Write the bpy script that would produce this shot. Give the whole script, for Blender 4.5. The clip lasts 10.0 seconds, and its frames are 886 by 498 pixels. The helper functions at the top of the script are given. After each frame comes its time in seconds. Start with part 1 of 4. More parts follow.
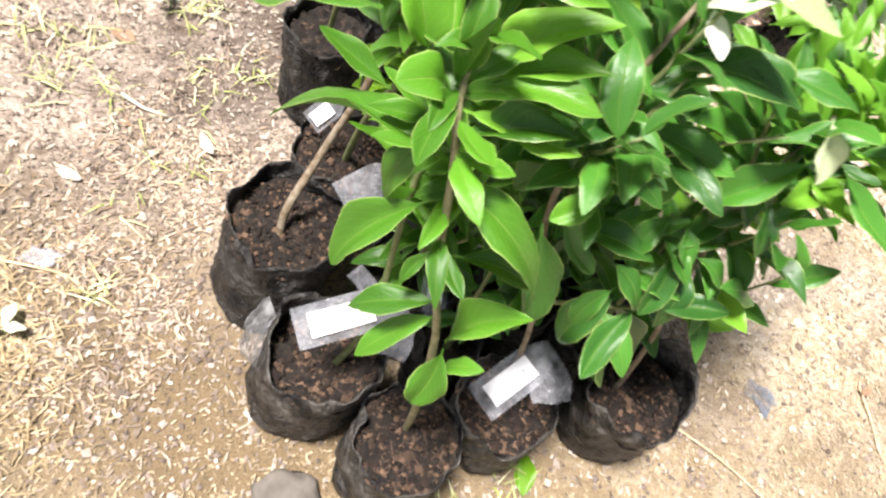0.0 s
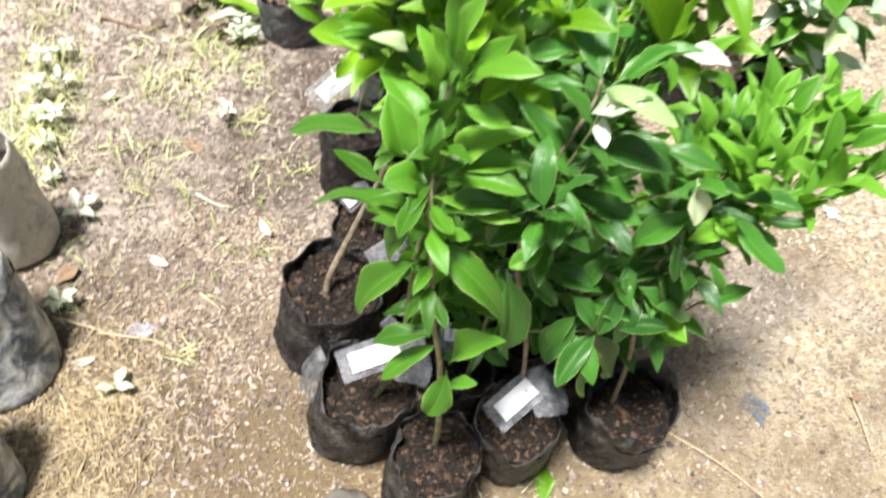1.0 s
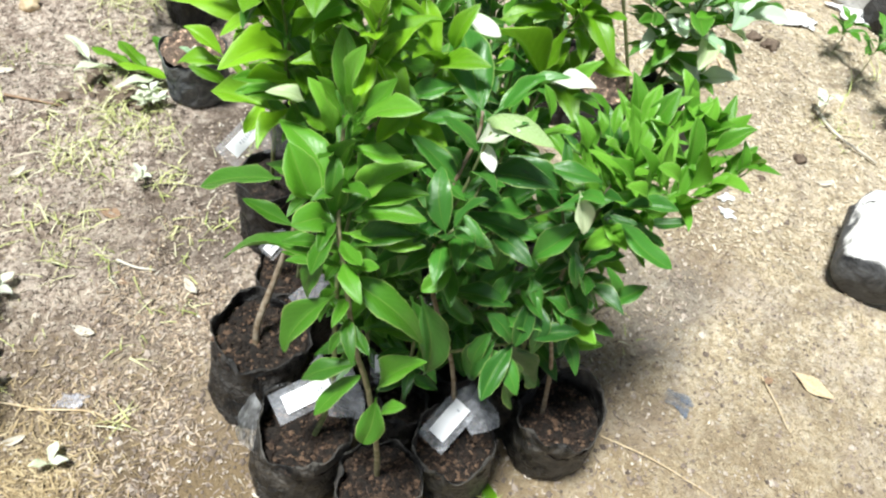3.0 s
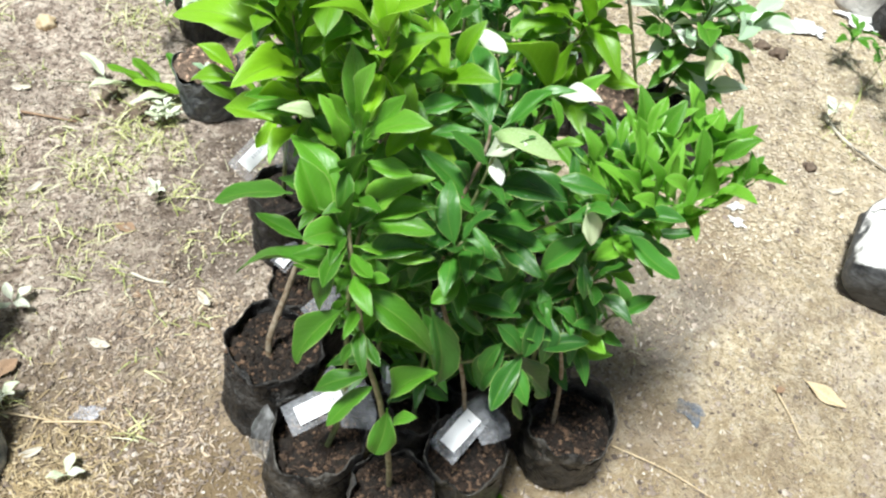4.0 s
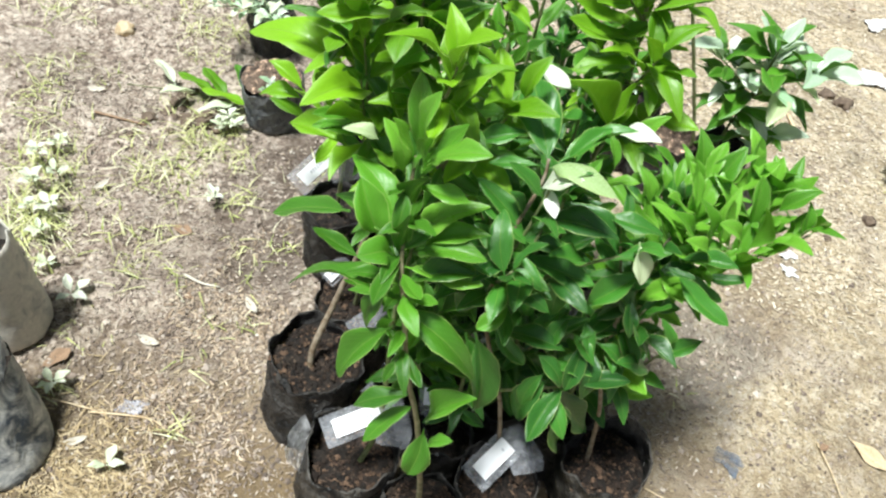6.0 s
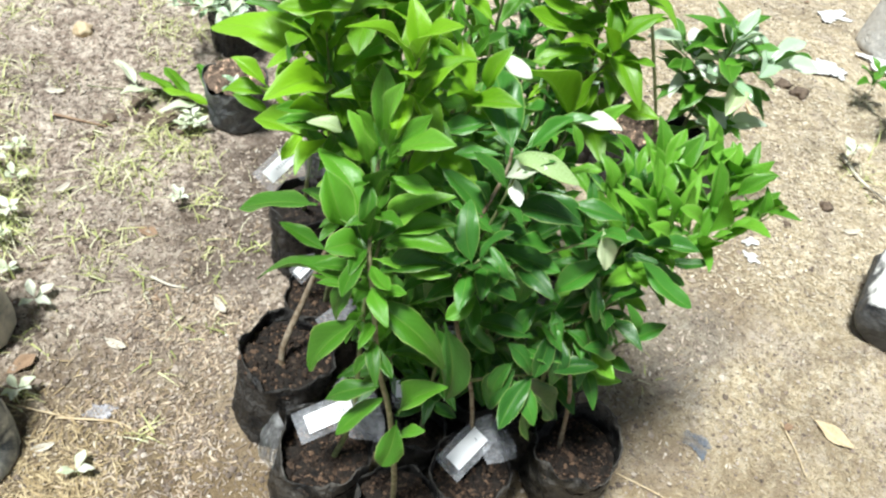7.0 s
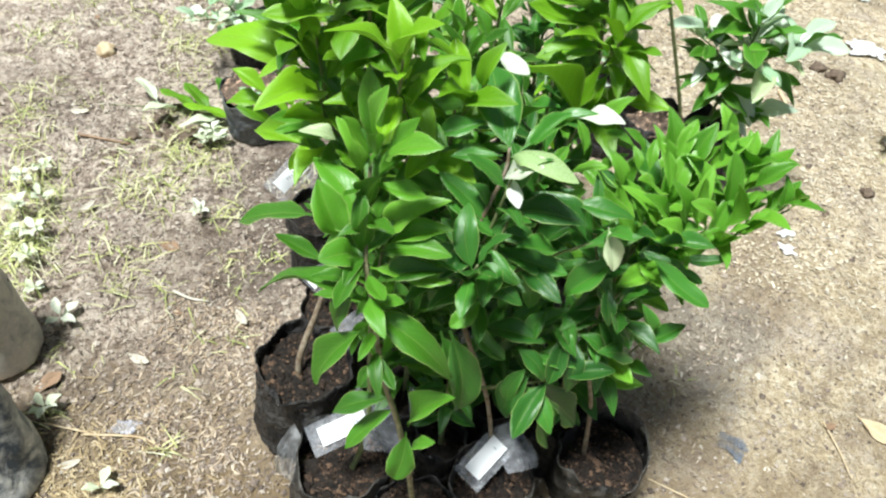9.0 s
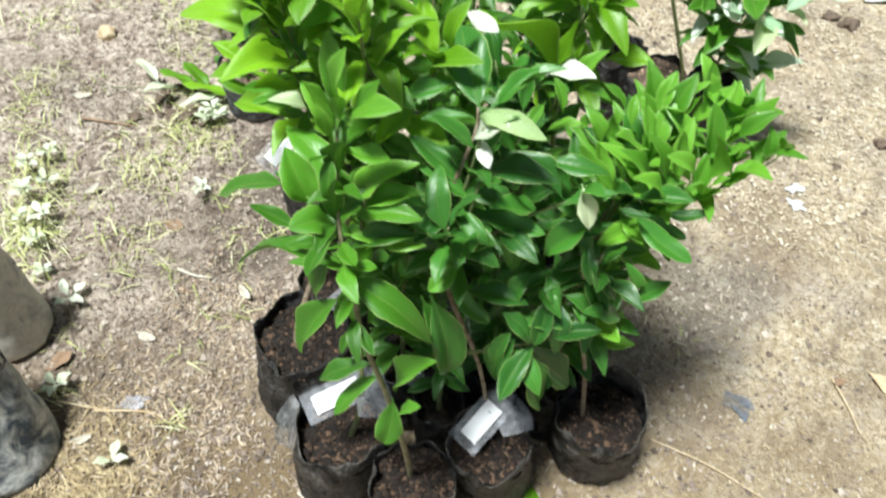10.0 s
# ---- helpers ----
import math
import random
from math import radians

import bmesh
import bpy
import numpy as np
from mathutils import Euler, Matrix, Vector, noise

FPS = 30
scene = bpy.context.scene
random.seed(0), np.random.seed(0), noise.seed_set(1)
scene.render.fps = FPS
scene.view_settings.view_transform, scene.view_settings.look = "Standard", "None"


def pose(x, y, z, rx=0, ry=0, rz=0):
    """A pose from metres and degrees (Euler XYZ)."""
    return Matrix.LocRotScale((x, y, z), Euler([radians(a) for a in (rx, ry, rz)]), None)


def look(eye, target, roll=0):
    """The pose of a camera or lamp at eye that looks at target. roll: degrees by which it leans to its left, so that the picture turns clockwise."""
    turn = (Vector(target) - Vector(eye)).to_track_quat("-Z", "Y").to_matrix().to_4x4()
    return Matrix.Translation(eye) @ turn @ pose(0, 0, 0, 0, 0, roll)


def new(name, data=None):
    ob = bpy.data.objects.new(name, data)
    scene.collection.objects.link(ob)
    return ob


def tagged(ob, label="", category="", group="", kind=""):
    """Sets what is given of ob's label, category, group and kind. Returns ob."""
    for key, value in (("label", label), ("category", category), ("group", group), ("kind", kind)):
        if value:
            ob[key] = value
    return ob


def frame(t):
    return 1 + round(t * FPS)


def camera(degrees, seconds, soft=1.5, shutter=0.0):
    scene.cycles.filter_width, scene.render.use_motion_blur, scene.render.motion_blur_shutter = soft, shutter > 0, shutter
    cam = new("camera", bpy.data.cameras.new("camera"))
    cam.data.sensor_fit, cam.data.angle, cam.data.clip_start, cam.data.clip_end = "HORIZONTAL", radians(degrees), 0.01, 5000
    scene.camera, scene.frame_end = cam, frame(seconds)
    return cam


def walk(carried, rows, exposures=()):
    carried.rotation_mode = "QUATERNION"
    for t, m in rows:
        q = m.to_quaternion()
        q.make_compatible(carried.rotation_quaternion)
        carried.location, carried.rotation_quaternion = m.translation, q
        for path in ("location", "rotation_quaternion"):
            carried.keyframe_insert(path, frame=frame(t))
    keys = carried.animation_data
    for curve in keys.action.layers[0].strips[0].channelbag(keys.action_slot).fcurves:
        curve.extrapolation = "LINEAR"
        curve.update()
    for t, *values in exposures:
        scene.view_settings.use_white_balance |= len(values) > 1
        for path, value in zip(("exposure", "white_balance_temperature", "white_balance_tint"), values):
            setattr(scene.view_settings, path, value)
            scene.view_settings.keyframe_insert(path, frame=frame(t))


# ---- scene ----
cam = camera(63.4, 10.0, soft=2.25, shutter=0.5)
PATH = [
    (0, (0.29, -0.468, 0.91), (0.34, 0.586, -0.788), 25.9),
    (0.5, (0.333, -0.521, 1.001), (0.277, 0.522, -0.705), 19.2),
    (1, (0.353, -0.561, 1.084), (0.193, 0.566, -0.56), 12.2),
    (1.5, (0.366, -0.579, 1.115), (0.26, 0.649, -0.46), 10.8),
    (2, (0.37, -0.587, 1.114), (0.316, 0.641, -0.463), 11.3),
    (2.5, (0.381, -0.589, 1.114), (0.363, 0.652, -0.454), 11.9),
    (4, (0.386, -0.596, 1.127), (0.327, 0.676, -0.416), 9.8),
    (4.5, (0.385, -0.591, 1.127), (0.296, 0.664, -0.427), 8.4),
    (5, (0.365, -0.594, 1.133), (0.168, 0.663, -0.409), 9.4),
    (5.5, (0.371, -0.597, 1.136), (0.163, 0.687, -0.383), 9.3),
    (7, (0.383, -0.612, 1.136), (0.276, 0.698, -0.371), 11.2),
    (7.5, (0.386, -0.604, 1.141), (0.259, 0.719, -0.354), 8.9),
    (8, (0.395, -0.596, 1.13), (0.197, 0.688, -0.391), 6.4),
    (8.5, (0.41, -0.589, 1.123), (0.197, 0.676, -0.411), 5.7),
    (9, (0.422, -0.584, 1.125), (0.2, 0.703, -0.389), 5.2),
    (9.5, (0.442, -0.579, 1.127), (0.172, 0.702, -0.385), 1.9),
    (10, (0.475, -0.577, 1.118), (0.194, 0.637, -0.445), 0.6),
]
walk(cam, [(t, look(eye, target, roll)) for t, eye, target, roll in PATH],
     exposures=[(0.0, 1.11, 6600, 16), (0.5, 1.01, 6550, 15), (1.0, 0.79, 6400, 12), (1.5, 0.68, 6300, 10), (2.5, 0.57, 6200, 7), (5.0, 0.50, 6150, 5), (10.0, 0.46, 6100, 4)])

# ---- world and sun ----
SUN_FROM = Vector((-0.22, -0.14, 1.0)).normalized()
world = bpy.data.worlds.new("sky")
scene.world = world
world.use_nodes = True
wn = world.node_tree.nodes
sky = wn.new("ShaderNodeTexSky")
sky.sky_type, sky.sun_disc = "NISHITA", False
sky.sun_elevation = math.asin(SUN_FROM.z)
sky.sun_rotation = math.atan2(SUN_FROM.x, SUN_FROM.y)
haze = wn.new("ShaderNodeHueSaturation")  # thin bright cloud takes most of the blue out of the sky
haze.inputs["Saturation"].default_value = 0.4
world.node_tree.links.new(sky.outputs["Color"], haze.inputs["Color"])
wn["Background"].inputs["Strength"].default_value = 0.046
world.node_tree.links.new(haze.outputs["Color"], wn["Background"].inputs["Color"])
sun = new("sun", bpy.data.lights.new("sun", "SUN"))
sun.data.energy, sun.data.angle, sun.data.color = 5.0, radians(12.0), (1.0, 0.98, 0.93)
sun.matrix_world = look(SUN_FROM * 10, (0, 0, 0))


# ---- materials ----
class Nodes:
    """A short way to wire a node material."""

    def __init__(self, name):
        self.m = bpy.data.materials.new(name)
        self.m.use_nodes = True
        self.t = self.m.node_tree
        self.b = self.t.nodes["Principled BSDF"]
        self.coord = self.t.nodes.new("ShaderNodeTexCoord")

    def set(self, node, name, value):
        if isinstance(value, bpy.types.NodeSocket):
            self.t.links.new(value, node.inputs[name])
        else:
            node.inputs[name].default_value = value

    def noise(self, scale, detail=4.0, rough=0.55, vector=None, distortion=0.0):
        n = self.t.nodes.new("ShaderNodeTexNoise")
        n.inputs["Scale"].default_value, n.inputs["Detail"].default_value = scale, detail
        n.inputs["Roughness"].default_value, n.inputs["Distortion"].default_value = rough, distortion
        self.set(n, "Vector", vector or self.coord.outputs["Object"])
        return n.outputs["Fac"]

    def voronoi(self, scale, vector=None):
        n = self.t.nodes.new("ShaderNodeTexVoronoi")
        n.inputs["Scale"].default_value = scale
        self.set(n, "Vector", vector or self.coord.outputs["Object"])
        return n.outputs

    def ramp(self, value, *stops):
        n = self.t.nodes.new("ShaderNodeValToRGB")
        self.set(n, "Fac", value)
        while len(n.color_ramp.elements) < len(stops):
            n.color_ramp.elements.new(0.5)
        for e, (p, c) in zip(n.color_ramp.elements, stops):
            e.position = p
            e.color = (*c, 1) if isinstance(c, tuple) else (c, c, c, 1)
        return n.outputs["Color"]

    def mix(self, fac, a, b, kind="MIX"):
        n = self.t.nodes.new("ShaderNodeMix")
        n.data_type, n.blend_type = "RGBA", kind
        self.set(n, 0, fac)
        for k, v in ((6, a), (7, b)):
            self.set(n, k, (*v, 1) if isinstance(v, tuple) else v)
        return n.outputs[2]

    def math(self, op, a, b=0.0):
        n = self.t.nodes.new("ShaderNodeMath")
        n.operation = op
        self.set(n, 0, a), self.set(n, 1, b)
        return n.outputs[0]

    def bump(self, height, strength, distance=0.002):
        n = self.t.nodes.new("ShaderNodeBump")
        n.inputs["Strength"].default_value, n.inputs["Distance"].default_value = strength, distance
        self.set(n, "Height", height)
        self.set(self.b, "Normal", n.outputs["Normal"])
        return n.outputs["Normal"]

    def done(self, color, rough, **more):
        self.set(self.b, "Base Color", (*color, 1) if isinstance(color, tuple) else color)
        self.set(self.b, "Roughness", rough)
        for k, v in more.items():
            self.set(self.b, k.replace("_", " "), v)
        return self.m


def leaf_material(name, dark, light, gloss=0.39, through_col=(0.22, 0.50, 0.03), share=0.34):
    """Citrus leaf: paler midrib and side veins, mottling, and light that comes through the blade."""
    k = Nodes(name)
    uv = k.t.nodes.new("ShaderNodeSeparateXYZ")
    k.set(uv, 0, k.coord.outputs["UV"])
    side = k.math("ABSOLUTE", k.math("SUBTRACT", uv.outputs[0], 0.5))
    rib = k.ramp(side, (0.0, 1.0), (0.03, 0.0))
    slant = k.math("SUBTRACT", k.math("MULTIPLY", uv.outputs[1], 9.0), k.math("MULTIPLY", side, 7.0))
    vein = k.ramp(k.math("ABSOLUTE", k.math("SUBTRACT", k.math("FRACT", slant), 0.5)), (0.0, 1.0), (0.1, 0.0))
    info = k.t.nodes.new("ShaderNodeObjectInfo")
    mott = k.noise(55.0, 3.0)
    tone = k.mix(info.outputs["Random"], dark, light)
    tone = k.mix(k.math("MULTIPLY", mott, 0.5), tone, light)
    tone = k.mix(k.math("MULTIPLY", vein, 0.13), tone, tuple(min(1, 1.7 * c) for c in light))
    tone = k.mix(k.math("MULTIPLY", rib, 0.4), tone, (0.27, 0.42, 0.08))
    edge = k.ramp(side, (0.46, 0.0), (0.5, 1.0))
    tone = k.mix(k.math("MULTIPLY", edge, 0.6), tone, (0.50, 0.64, 0.20))
    k.bump(k.math("ADD", k.math("MULTIPLY", vein, -0.18), k.math("ADD", k.math("MULTIPLY", rib, -1.0), k.math("MULTIPLY", mott, 0.35))), 0.5, 0.0014)
    k.done(tone, k.ramp(k.noise(30.0), (0.3, gloss - 0.07), (0.8, gloss + 0.14)), Specular_IOR_Level=0.5)
    tr = k.t.nodes.new("ShaderNodeBsdfTranslucent")
    k.set(tr, "Color", k.mix(0.5, tone, through_col))
    mx = k.t.nodes.new("ShaderNodeMixShader")
    mx.inputs[0].default_value = share
    k.t.links.new(k.b.outputs[0], mx.inputs[1])
    k.t.links.new(tr.outputs[0], mx.inputs[2])
    k.t.links.new(mx.outputs[0], k.t.nodes["Material Output"].inputs["Surface"])
    return k.m


LEAF = leaf_material("citrus_leaf", (0.011, 0.062, 0.006), (0.108, 0.310, 0.020), share=0.15)
LEAF_DARK = leaf_material("citrus_leaf_dark", (0.009, 0.052, 0.011), (0.068, 0.235, 0.026), gloss=0.34, share=0.13)
LEAF_YELLOW = leaf_material("citrus_leaf_yellow", (0.045, 0.16, 0.005), (0.24, 0.49, 0.015), share=0.22)
LEAF_FRESH = leaf_material("citrus_leaf_fresh", (0.048, 0.18, 0.012), (0.195, 0.46, 0.040), gloss=0.32, share=0.22)
# whitish leaves: sky glare and sun sheen are put into the leaf colour
LEAF_GLARE = leaf_material("sky_glare_leaf", (0.20, 0.44, 0.18), (0.82, 0.88, 0.78), gloss=0.12, share=0.2)
LEAF_OVERLIT = leaf_material("overlit_leaf", (0.28, 0.46, 0.14), (0.70, 0.78, 0.50), gloss=0.2, share=0.3)
LEAF_ARCHED = leaf_material("green_sheen_leaf", (0.28, 0.45, 0.14), (0.52, 0.66, 0.34), gloss=0.25, share=0.25)
LEAF_WHITE = leaf_material("white_glare_leaf", (0.66, 0.72, 0.52), (0.86, 0.88, 0.80), gloss=0.3, share=0.25)
# weed and twig leaves, with bright reflections put into the colour
LEAF_WEED = leaf_material("weed_glare_leaf", (0.66, 0.73, 0.48), (0.88, 0.89, 0.78), gloss=0.25, share=0.25)


def bark_material(name, low, high, patch):
    k = Nodes(name)
    n = k.noise(90.0, 5.0)
    info = k.t.nodes.new("ShaderNodeObjectInfo")
    base = k.mix(info.outputs["Random"], low, high)
    k.bump(n, 0.6, 0.002)
    return k.done(k.mix(k.ramp(n, (0.4, 0.0), (0.62, 1.0)), base, patch), 0.75)


def film_material(name, dust, dusty, film=(0.016, 0.016, 0.018), low=0.42, top_glare=0.0, crease=1.0, glare_col=(0.82, 0.81, 0.79)):
    """Black polythene nursery film with dried mud on it."""
    k = Nodes(name)
    big, fine = k.noise(17.0, 6.0, 0.66, distortion=1.1), k.noise(120.0, 4.0, 0.7)
    spots = k.math("MULTIPLY", k.ramp(big, (low, 0.0), (low + 0.21, 1.0)), k.ramp(fine, (0.25, 0.55), (0.75, 1.0)))
    if top_glare:  # bright sky glare on the upper side, put into the colour
        geo, up = k.t.nodes.new("ShaderNodeNewGeometry"), k.t.nodes.new("ShaderNodeSeparateXYZ")
        k.set(up, 0, geo.outputs["Normal"])
        bright_top = k.ramp(k.math("ADD", up.outputs[2], k.math("MULTIPLY", big, 0.5)), (0.57, 0.0), (0.70, top_glare))
    col = k.mix(k.math("MULTIPLY", spots, dusty), film, dust)
    if top_glare:
        col = k.mix(bright_top, col, glare_col)
    k.bump(k.math("ADD", k.noise(34.0, 4.0, 0.55, distortion=2.4), k.math("MULTIPLY", fine, 0.10)), 1.0, 0.016 * crease)
    return k.done(col, k.ramp(spots, (0.0, 0.30), (0.6, 0.7)), Specular_IOR_Level=0.42)


BARK = bark_material("green_bark", (0.10, 0.15, 0.04), (0.17, 0.19, 0.07), (0.22, 0.24, 0.11))
BARK_TAN = bark_material("tan_green_bark", (0.15, 0.14, 0.06), (0.20, 0.18, 0.09), (0.28, 0.25, 0.15))
BARK_BROWN = bark_material("brown_bark", (0.17, 0.12, 0.07), (0.22, 0.165, 0.105), (0.32, 0.27, 0.20))
FILM = film_material("black_film", (0.15, 0.135, 0.12), 0.5, (0.008, 0.0085, 0.0095), 0.42)
FILM_GREY = film_material("dusty_grey_film", (0.70, 0.65, 0.56), 1.0, (0.27, 0.265, 0.255), 0.29, 0.0, 0.10)
FILM_MID = film_material("dusty_black_film", (0.23, 0.21, 0.185), 0.8, (0.009, 0.0095, 0.0105), 0.42)
FILM_MOULD = film_material("mould_stained_film", (0.82, 0.80, 0.74), 0.95, (0.050, 0.068, 0.092), 0.41, 0.0, 0.12)
# muddy film with glare on its upper side put into the colour
FILM_MUD_GLARE = film_material("muddy_glare_film", (0.20, 0.205, 0.215), 0.9, (0.02, 0.021, 0.024), 0.40, 1.0, 0.25)
FILM_GLOSSY = film_material("glossy_black_film", (0.26, 0.265, 0.26), 0.8, (0.035, 0.04, 0.05), 0.38, 0.0, 0.5)
FILM_PALE = film_material("chalky_grey_film", (0.66, 0.63, 0.58), 1.0, (0.30, 0.30, 0.30), 0.25, 0.0, 0.3)


def soil_material(name="potting_soil", f=1.0):
    k = Nodes(name)
    n, g = k.noise(70.0, 6.0, 0.65), k.noise(330.0, 3.0)
    k.bump(k.math("ADD", n, k.math("MULTIPLY", g, 0.5)), 1.0, 0.012)
    return k.done(k.ramp(n, (0.36, (0.007 * f, 0.005 * f, 0.004 * f)), (0.58, (0.030 * f, 0.021 * f, 0.015 * f)), (0.72, (0.20 * f, 0.135 * f, 0.093 * f))), 0.9)


def chip_material(name, a, b, c, rough=0.8):
    """Loose bits: each island gets its own tone."""
    k = Nodes(name)
    geo = k.t.nodes.new("ShaderNodeNewGeometry")
    tone = k.ramp(geo.outputs["Random Per Island"], (0.0, a), (0.55, b), (1.0, c))
    return k.done(k.mix(k.math("MULTIPLY", k.noise(240.0), 0.4), tone, tuple(0.55 * v for v in b)), rough)


SOIL = soil_material()
SOIL_DRY = soil_material("dry_coir_soil", 0.95)
SOIL_PALE = soil_material("pale_straw_soil", 10.0)
SOIL_GRAIN = chip_material("soil_grain", (0.008, 0.005, 0.004), (0.036, 0.022, 0.014), (0.22, 0.135, 0.085), 0.95)
FIBRE_DRY = chip_material("dry_coir_fibre", (0.018, 0.010, 0.007), (0.052, 0.030, 0.020), (0.17, 0.11, 0.075))
FIBRE = chip_material("coir_fibre", (0.016, 0.010, 0.007), (0.05, 0.031, 0.021), (0.17, 0.115, 0.08))
HUSK = chip_material("rice_husk", (0.24, 0.18, 0.105), (0.42, 0.33, 0.205), (0.66, 0.55, 0.38))
STRAW = chip_material("golden_straw", (0.22, 0.155, 0.08), (0.45, 0.34, 0.18), (0.72, 0.59, 0.37))
STRAW_TAN = chip_material("trodden_straw", (0.17, 0.115, 0.075), (0.42, 0.315, 0.215), (0.74, 0.61, 0.45))
HUSK_PALE = chip_material("pale_husk", (0.40, 0.315, 0.20), (0.66, 0.56, 0.41), (0.90, 0.82, 0.67))
CHIP = chip_material("brown_litter", (0.09, 0.065, 0.05), (0.30, 0.235, 0.18), (0.70, 0.60, 0.49))
PALE = chip_material("pale_litter", (0.36, 0.30, 0.22), (0.50, 0.43, 0.34), (0.76, 0.72, 0.64))
CRUMB = chip_material("soil_crumb", (0.10, 0.075, 0.06), (0.34, 0.27, 0.22), (0.70, 0.61, 0.52), 0.95)
GRASS = chip_material("dry_green_grass", (0.30, 0.38, 0.08), (0.64, 0.64, 0.28), (0.88, 0.85, 0.62), 0.5)


def ground_material():
    k = Nodes("sandy_ground")
    xyz = k.t.nodes.new("ShaderNodeSeparateXYZ")
    k.set(xyz, 0, k.coord.outputs["Object"])
    wide = k.noise(1.3, 3.0, 0.5)
    mid, fine, grit = k.noise(9.0, 5.0, 0.6), k.noise(60.0, 6.0, 0.7), k.noise(300.0, 3.0, 0.7)
    east = k.math("ADD", k.math("MULTIPLY", xyz.outputs[0], 0.55), k.math("MULTIPLY", wide, 1.1))
    patch = k.ramp(k.math("ADD", east, k.math("MULTIPLY", mid, 0.4)), (0.62, 0.0), (1.05, 1.0))
    brown = k.ramp(k.math("ADD", k.math("MULTIPLY", fine, 0.6), k.math("MULTIPLY", k.noise(19.0, 6.0, 0.7, distortion=0.5), 0.4)), (0.36, (0.098, 0.070, 0.055)), (0.47, (0.44, 0.345, 0.28)), (0.58, (0.92, 0.80, 0.67)))
    sand = k.ramp(k.math("ADD", k.math("MULTIPLY", fine, 0.6), k.math("MULTIPLY", k.noise(24.0, 5.0, 0.7), 0.4)), (0.33, (0.32, 0.24, 0.145)), (0.48, (0.65, 0.53, 0.355)), (0.62, (0.95, 0.85, 0.66)))
    damp = k.ramp(k.noise(3.1, 4.0, 0.6), (0.52, 0.0), (0.68, 1.0))
    col = k.mix(patch, brown, sand)
    col = k.mix(k.math("MULTIPLY", damp, 0.5), col, (0.17, 0.135, 0.105))
    col = k.mix(k.math("MULTIPLY", k.ramp(k.noise(7.0, 6.0, 0.65, distortion=0.8), (0.5, 0.0), (0.66, 1.0)), 0.6), col, (0.54, 0.455, 0.385))
    col = k.mix(k.math("MULTIPLY", k.ramp(k.noise(22.0, 5.0, 0.7), (0.34, 1.0), (0.46, 0.0)), 0.5), col, (0.12, 0.09, 0.065))
    # shaded hollows and sunlit crests of the crumbly soil, put into the colour
    crumb_shade = k.noise(33.0, 5.0, 0.75, distortion=1.2)
    col = k.mix(k.math("MULTIPLY", k.ramp(crumb_shade, (0.36, 1.0), (0.47, 0.0)), k.math("SUBTRACT", 0.75, k.math("MULTIPLY", patch, 0.4))), col, (0.075, 0.054, 0.042))
    col = k.mix(k.math("MULTIPLY", k.ramp(crumb_shade, (0.55, 0.0), (0.66, 1.0)), 0.7), col, (0.76, 0.67, 0.56))
    # damp, trodden and brown blotches in the sand, and soft shade put into colour
    blot = k.noise(6.0, 5.0, 0.62, distortion=0.6)

    def spot(cx, cy, rx, ry, hard, tone, under):
        u, v = k.math("DIVIDE", k.math("SUBTRACT", xyz.outputs[0], cx), rx), k.math("DIVIDE", k.math("SUBTRACT", xyz.outputs[1], cy), ry)
        d = k.math("ADD", k.math("ADD", k.math("MULTIPLY", u, u), k.math("MULTIPLY", v, v)), k.math("MULTIPLY", k.math("SUBTRACT", blot, 0.5), 3.2))
        return k.mix(k.math("MULTIPLY", k.ramp(k.math("MULTIPLY", d, 0.5), (0.15, 1.0), (0.75, 0.0)), hard), under, tone)

    col = spot(0.91, 0.47, 0.10, 0.14, 0.55, (0.23, 0.165, 0.11), col)
    # soft shade under the spreading foliage, put into the colour
    col = spot(0.69, 0.22, 0.14, 0.22, 0.35, (0.145, 0.112, 0.085), col)
    col = spot(0.81, 0.29, 0.11, 0.14, 0.55, (0.19, 0.178, 0.165), col)
    col = spot(0.78, 0.03, 0.16, 0.10, 0.35, (0.24, 0.18, 0.12), col)
    col = spot(0.52, -0.26, 0.24, 0.11, 0.35, (0.22, 0.165, 0.105), col)
    col = spot(-0.20, -0.30, 0.36, 0.26, 0.75, (0.19, 0.14, 0.085), col)
    # shade beside and in front of the front bags, put into the colour
    col = spot(-0.06, -0.16, 0.18, 0.26, 0.15, (0.17, 0.125, 0.085), col)
    col = spot(0.14, -0.27, 0.20, 0.14, 0.9, (0.15, 0.112, 0.078), col)
    col = spot(0.40, -0.31, 0.24, 0.11, 0.85, (0.16, 0.12, 0.08), col)
    col = k.mix(k.math("MULTIPLY", k.ramp(k.noise(5.5, 6.0, 0.7, distortion=1.0), (0.52, 0.0), (0.64, 1.0)), 0.5), col, (0.21, 0.155, 0.115))
    # golden-brown trodden husk near the front
    front = k.math("SUBTRACT", k.math("ADD", k.math("MULTIPLY", mid, 0.5), k.math("MULTIPLY", wide, 0.25)), k.math("MULTIPLY", xyz.outputs[1], 0.9))
    gx, gy = k.math("SUBTRACT", xyz.outputs[0], 0.7), k.math("ADD", xyz.outputs[1], 0.1)
    round_about = k.math("MULTIPLY", k.math("ADD", k.math("ADD", k.math("MULTIPLY", gx, gx), k.math("MULTIPLY", gy, gy)), k.math("MULTIPLY", mid, 1.2)), 0.25)
    trod = k.math("MULTIPLY", k.ramp(front, (0.20, 0.0), (0.55, 1.0)), k.ramp(round_about, (0.45, 1.0), (0.95, 0.0)))
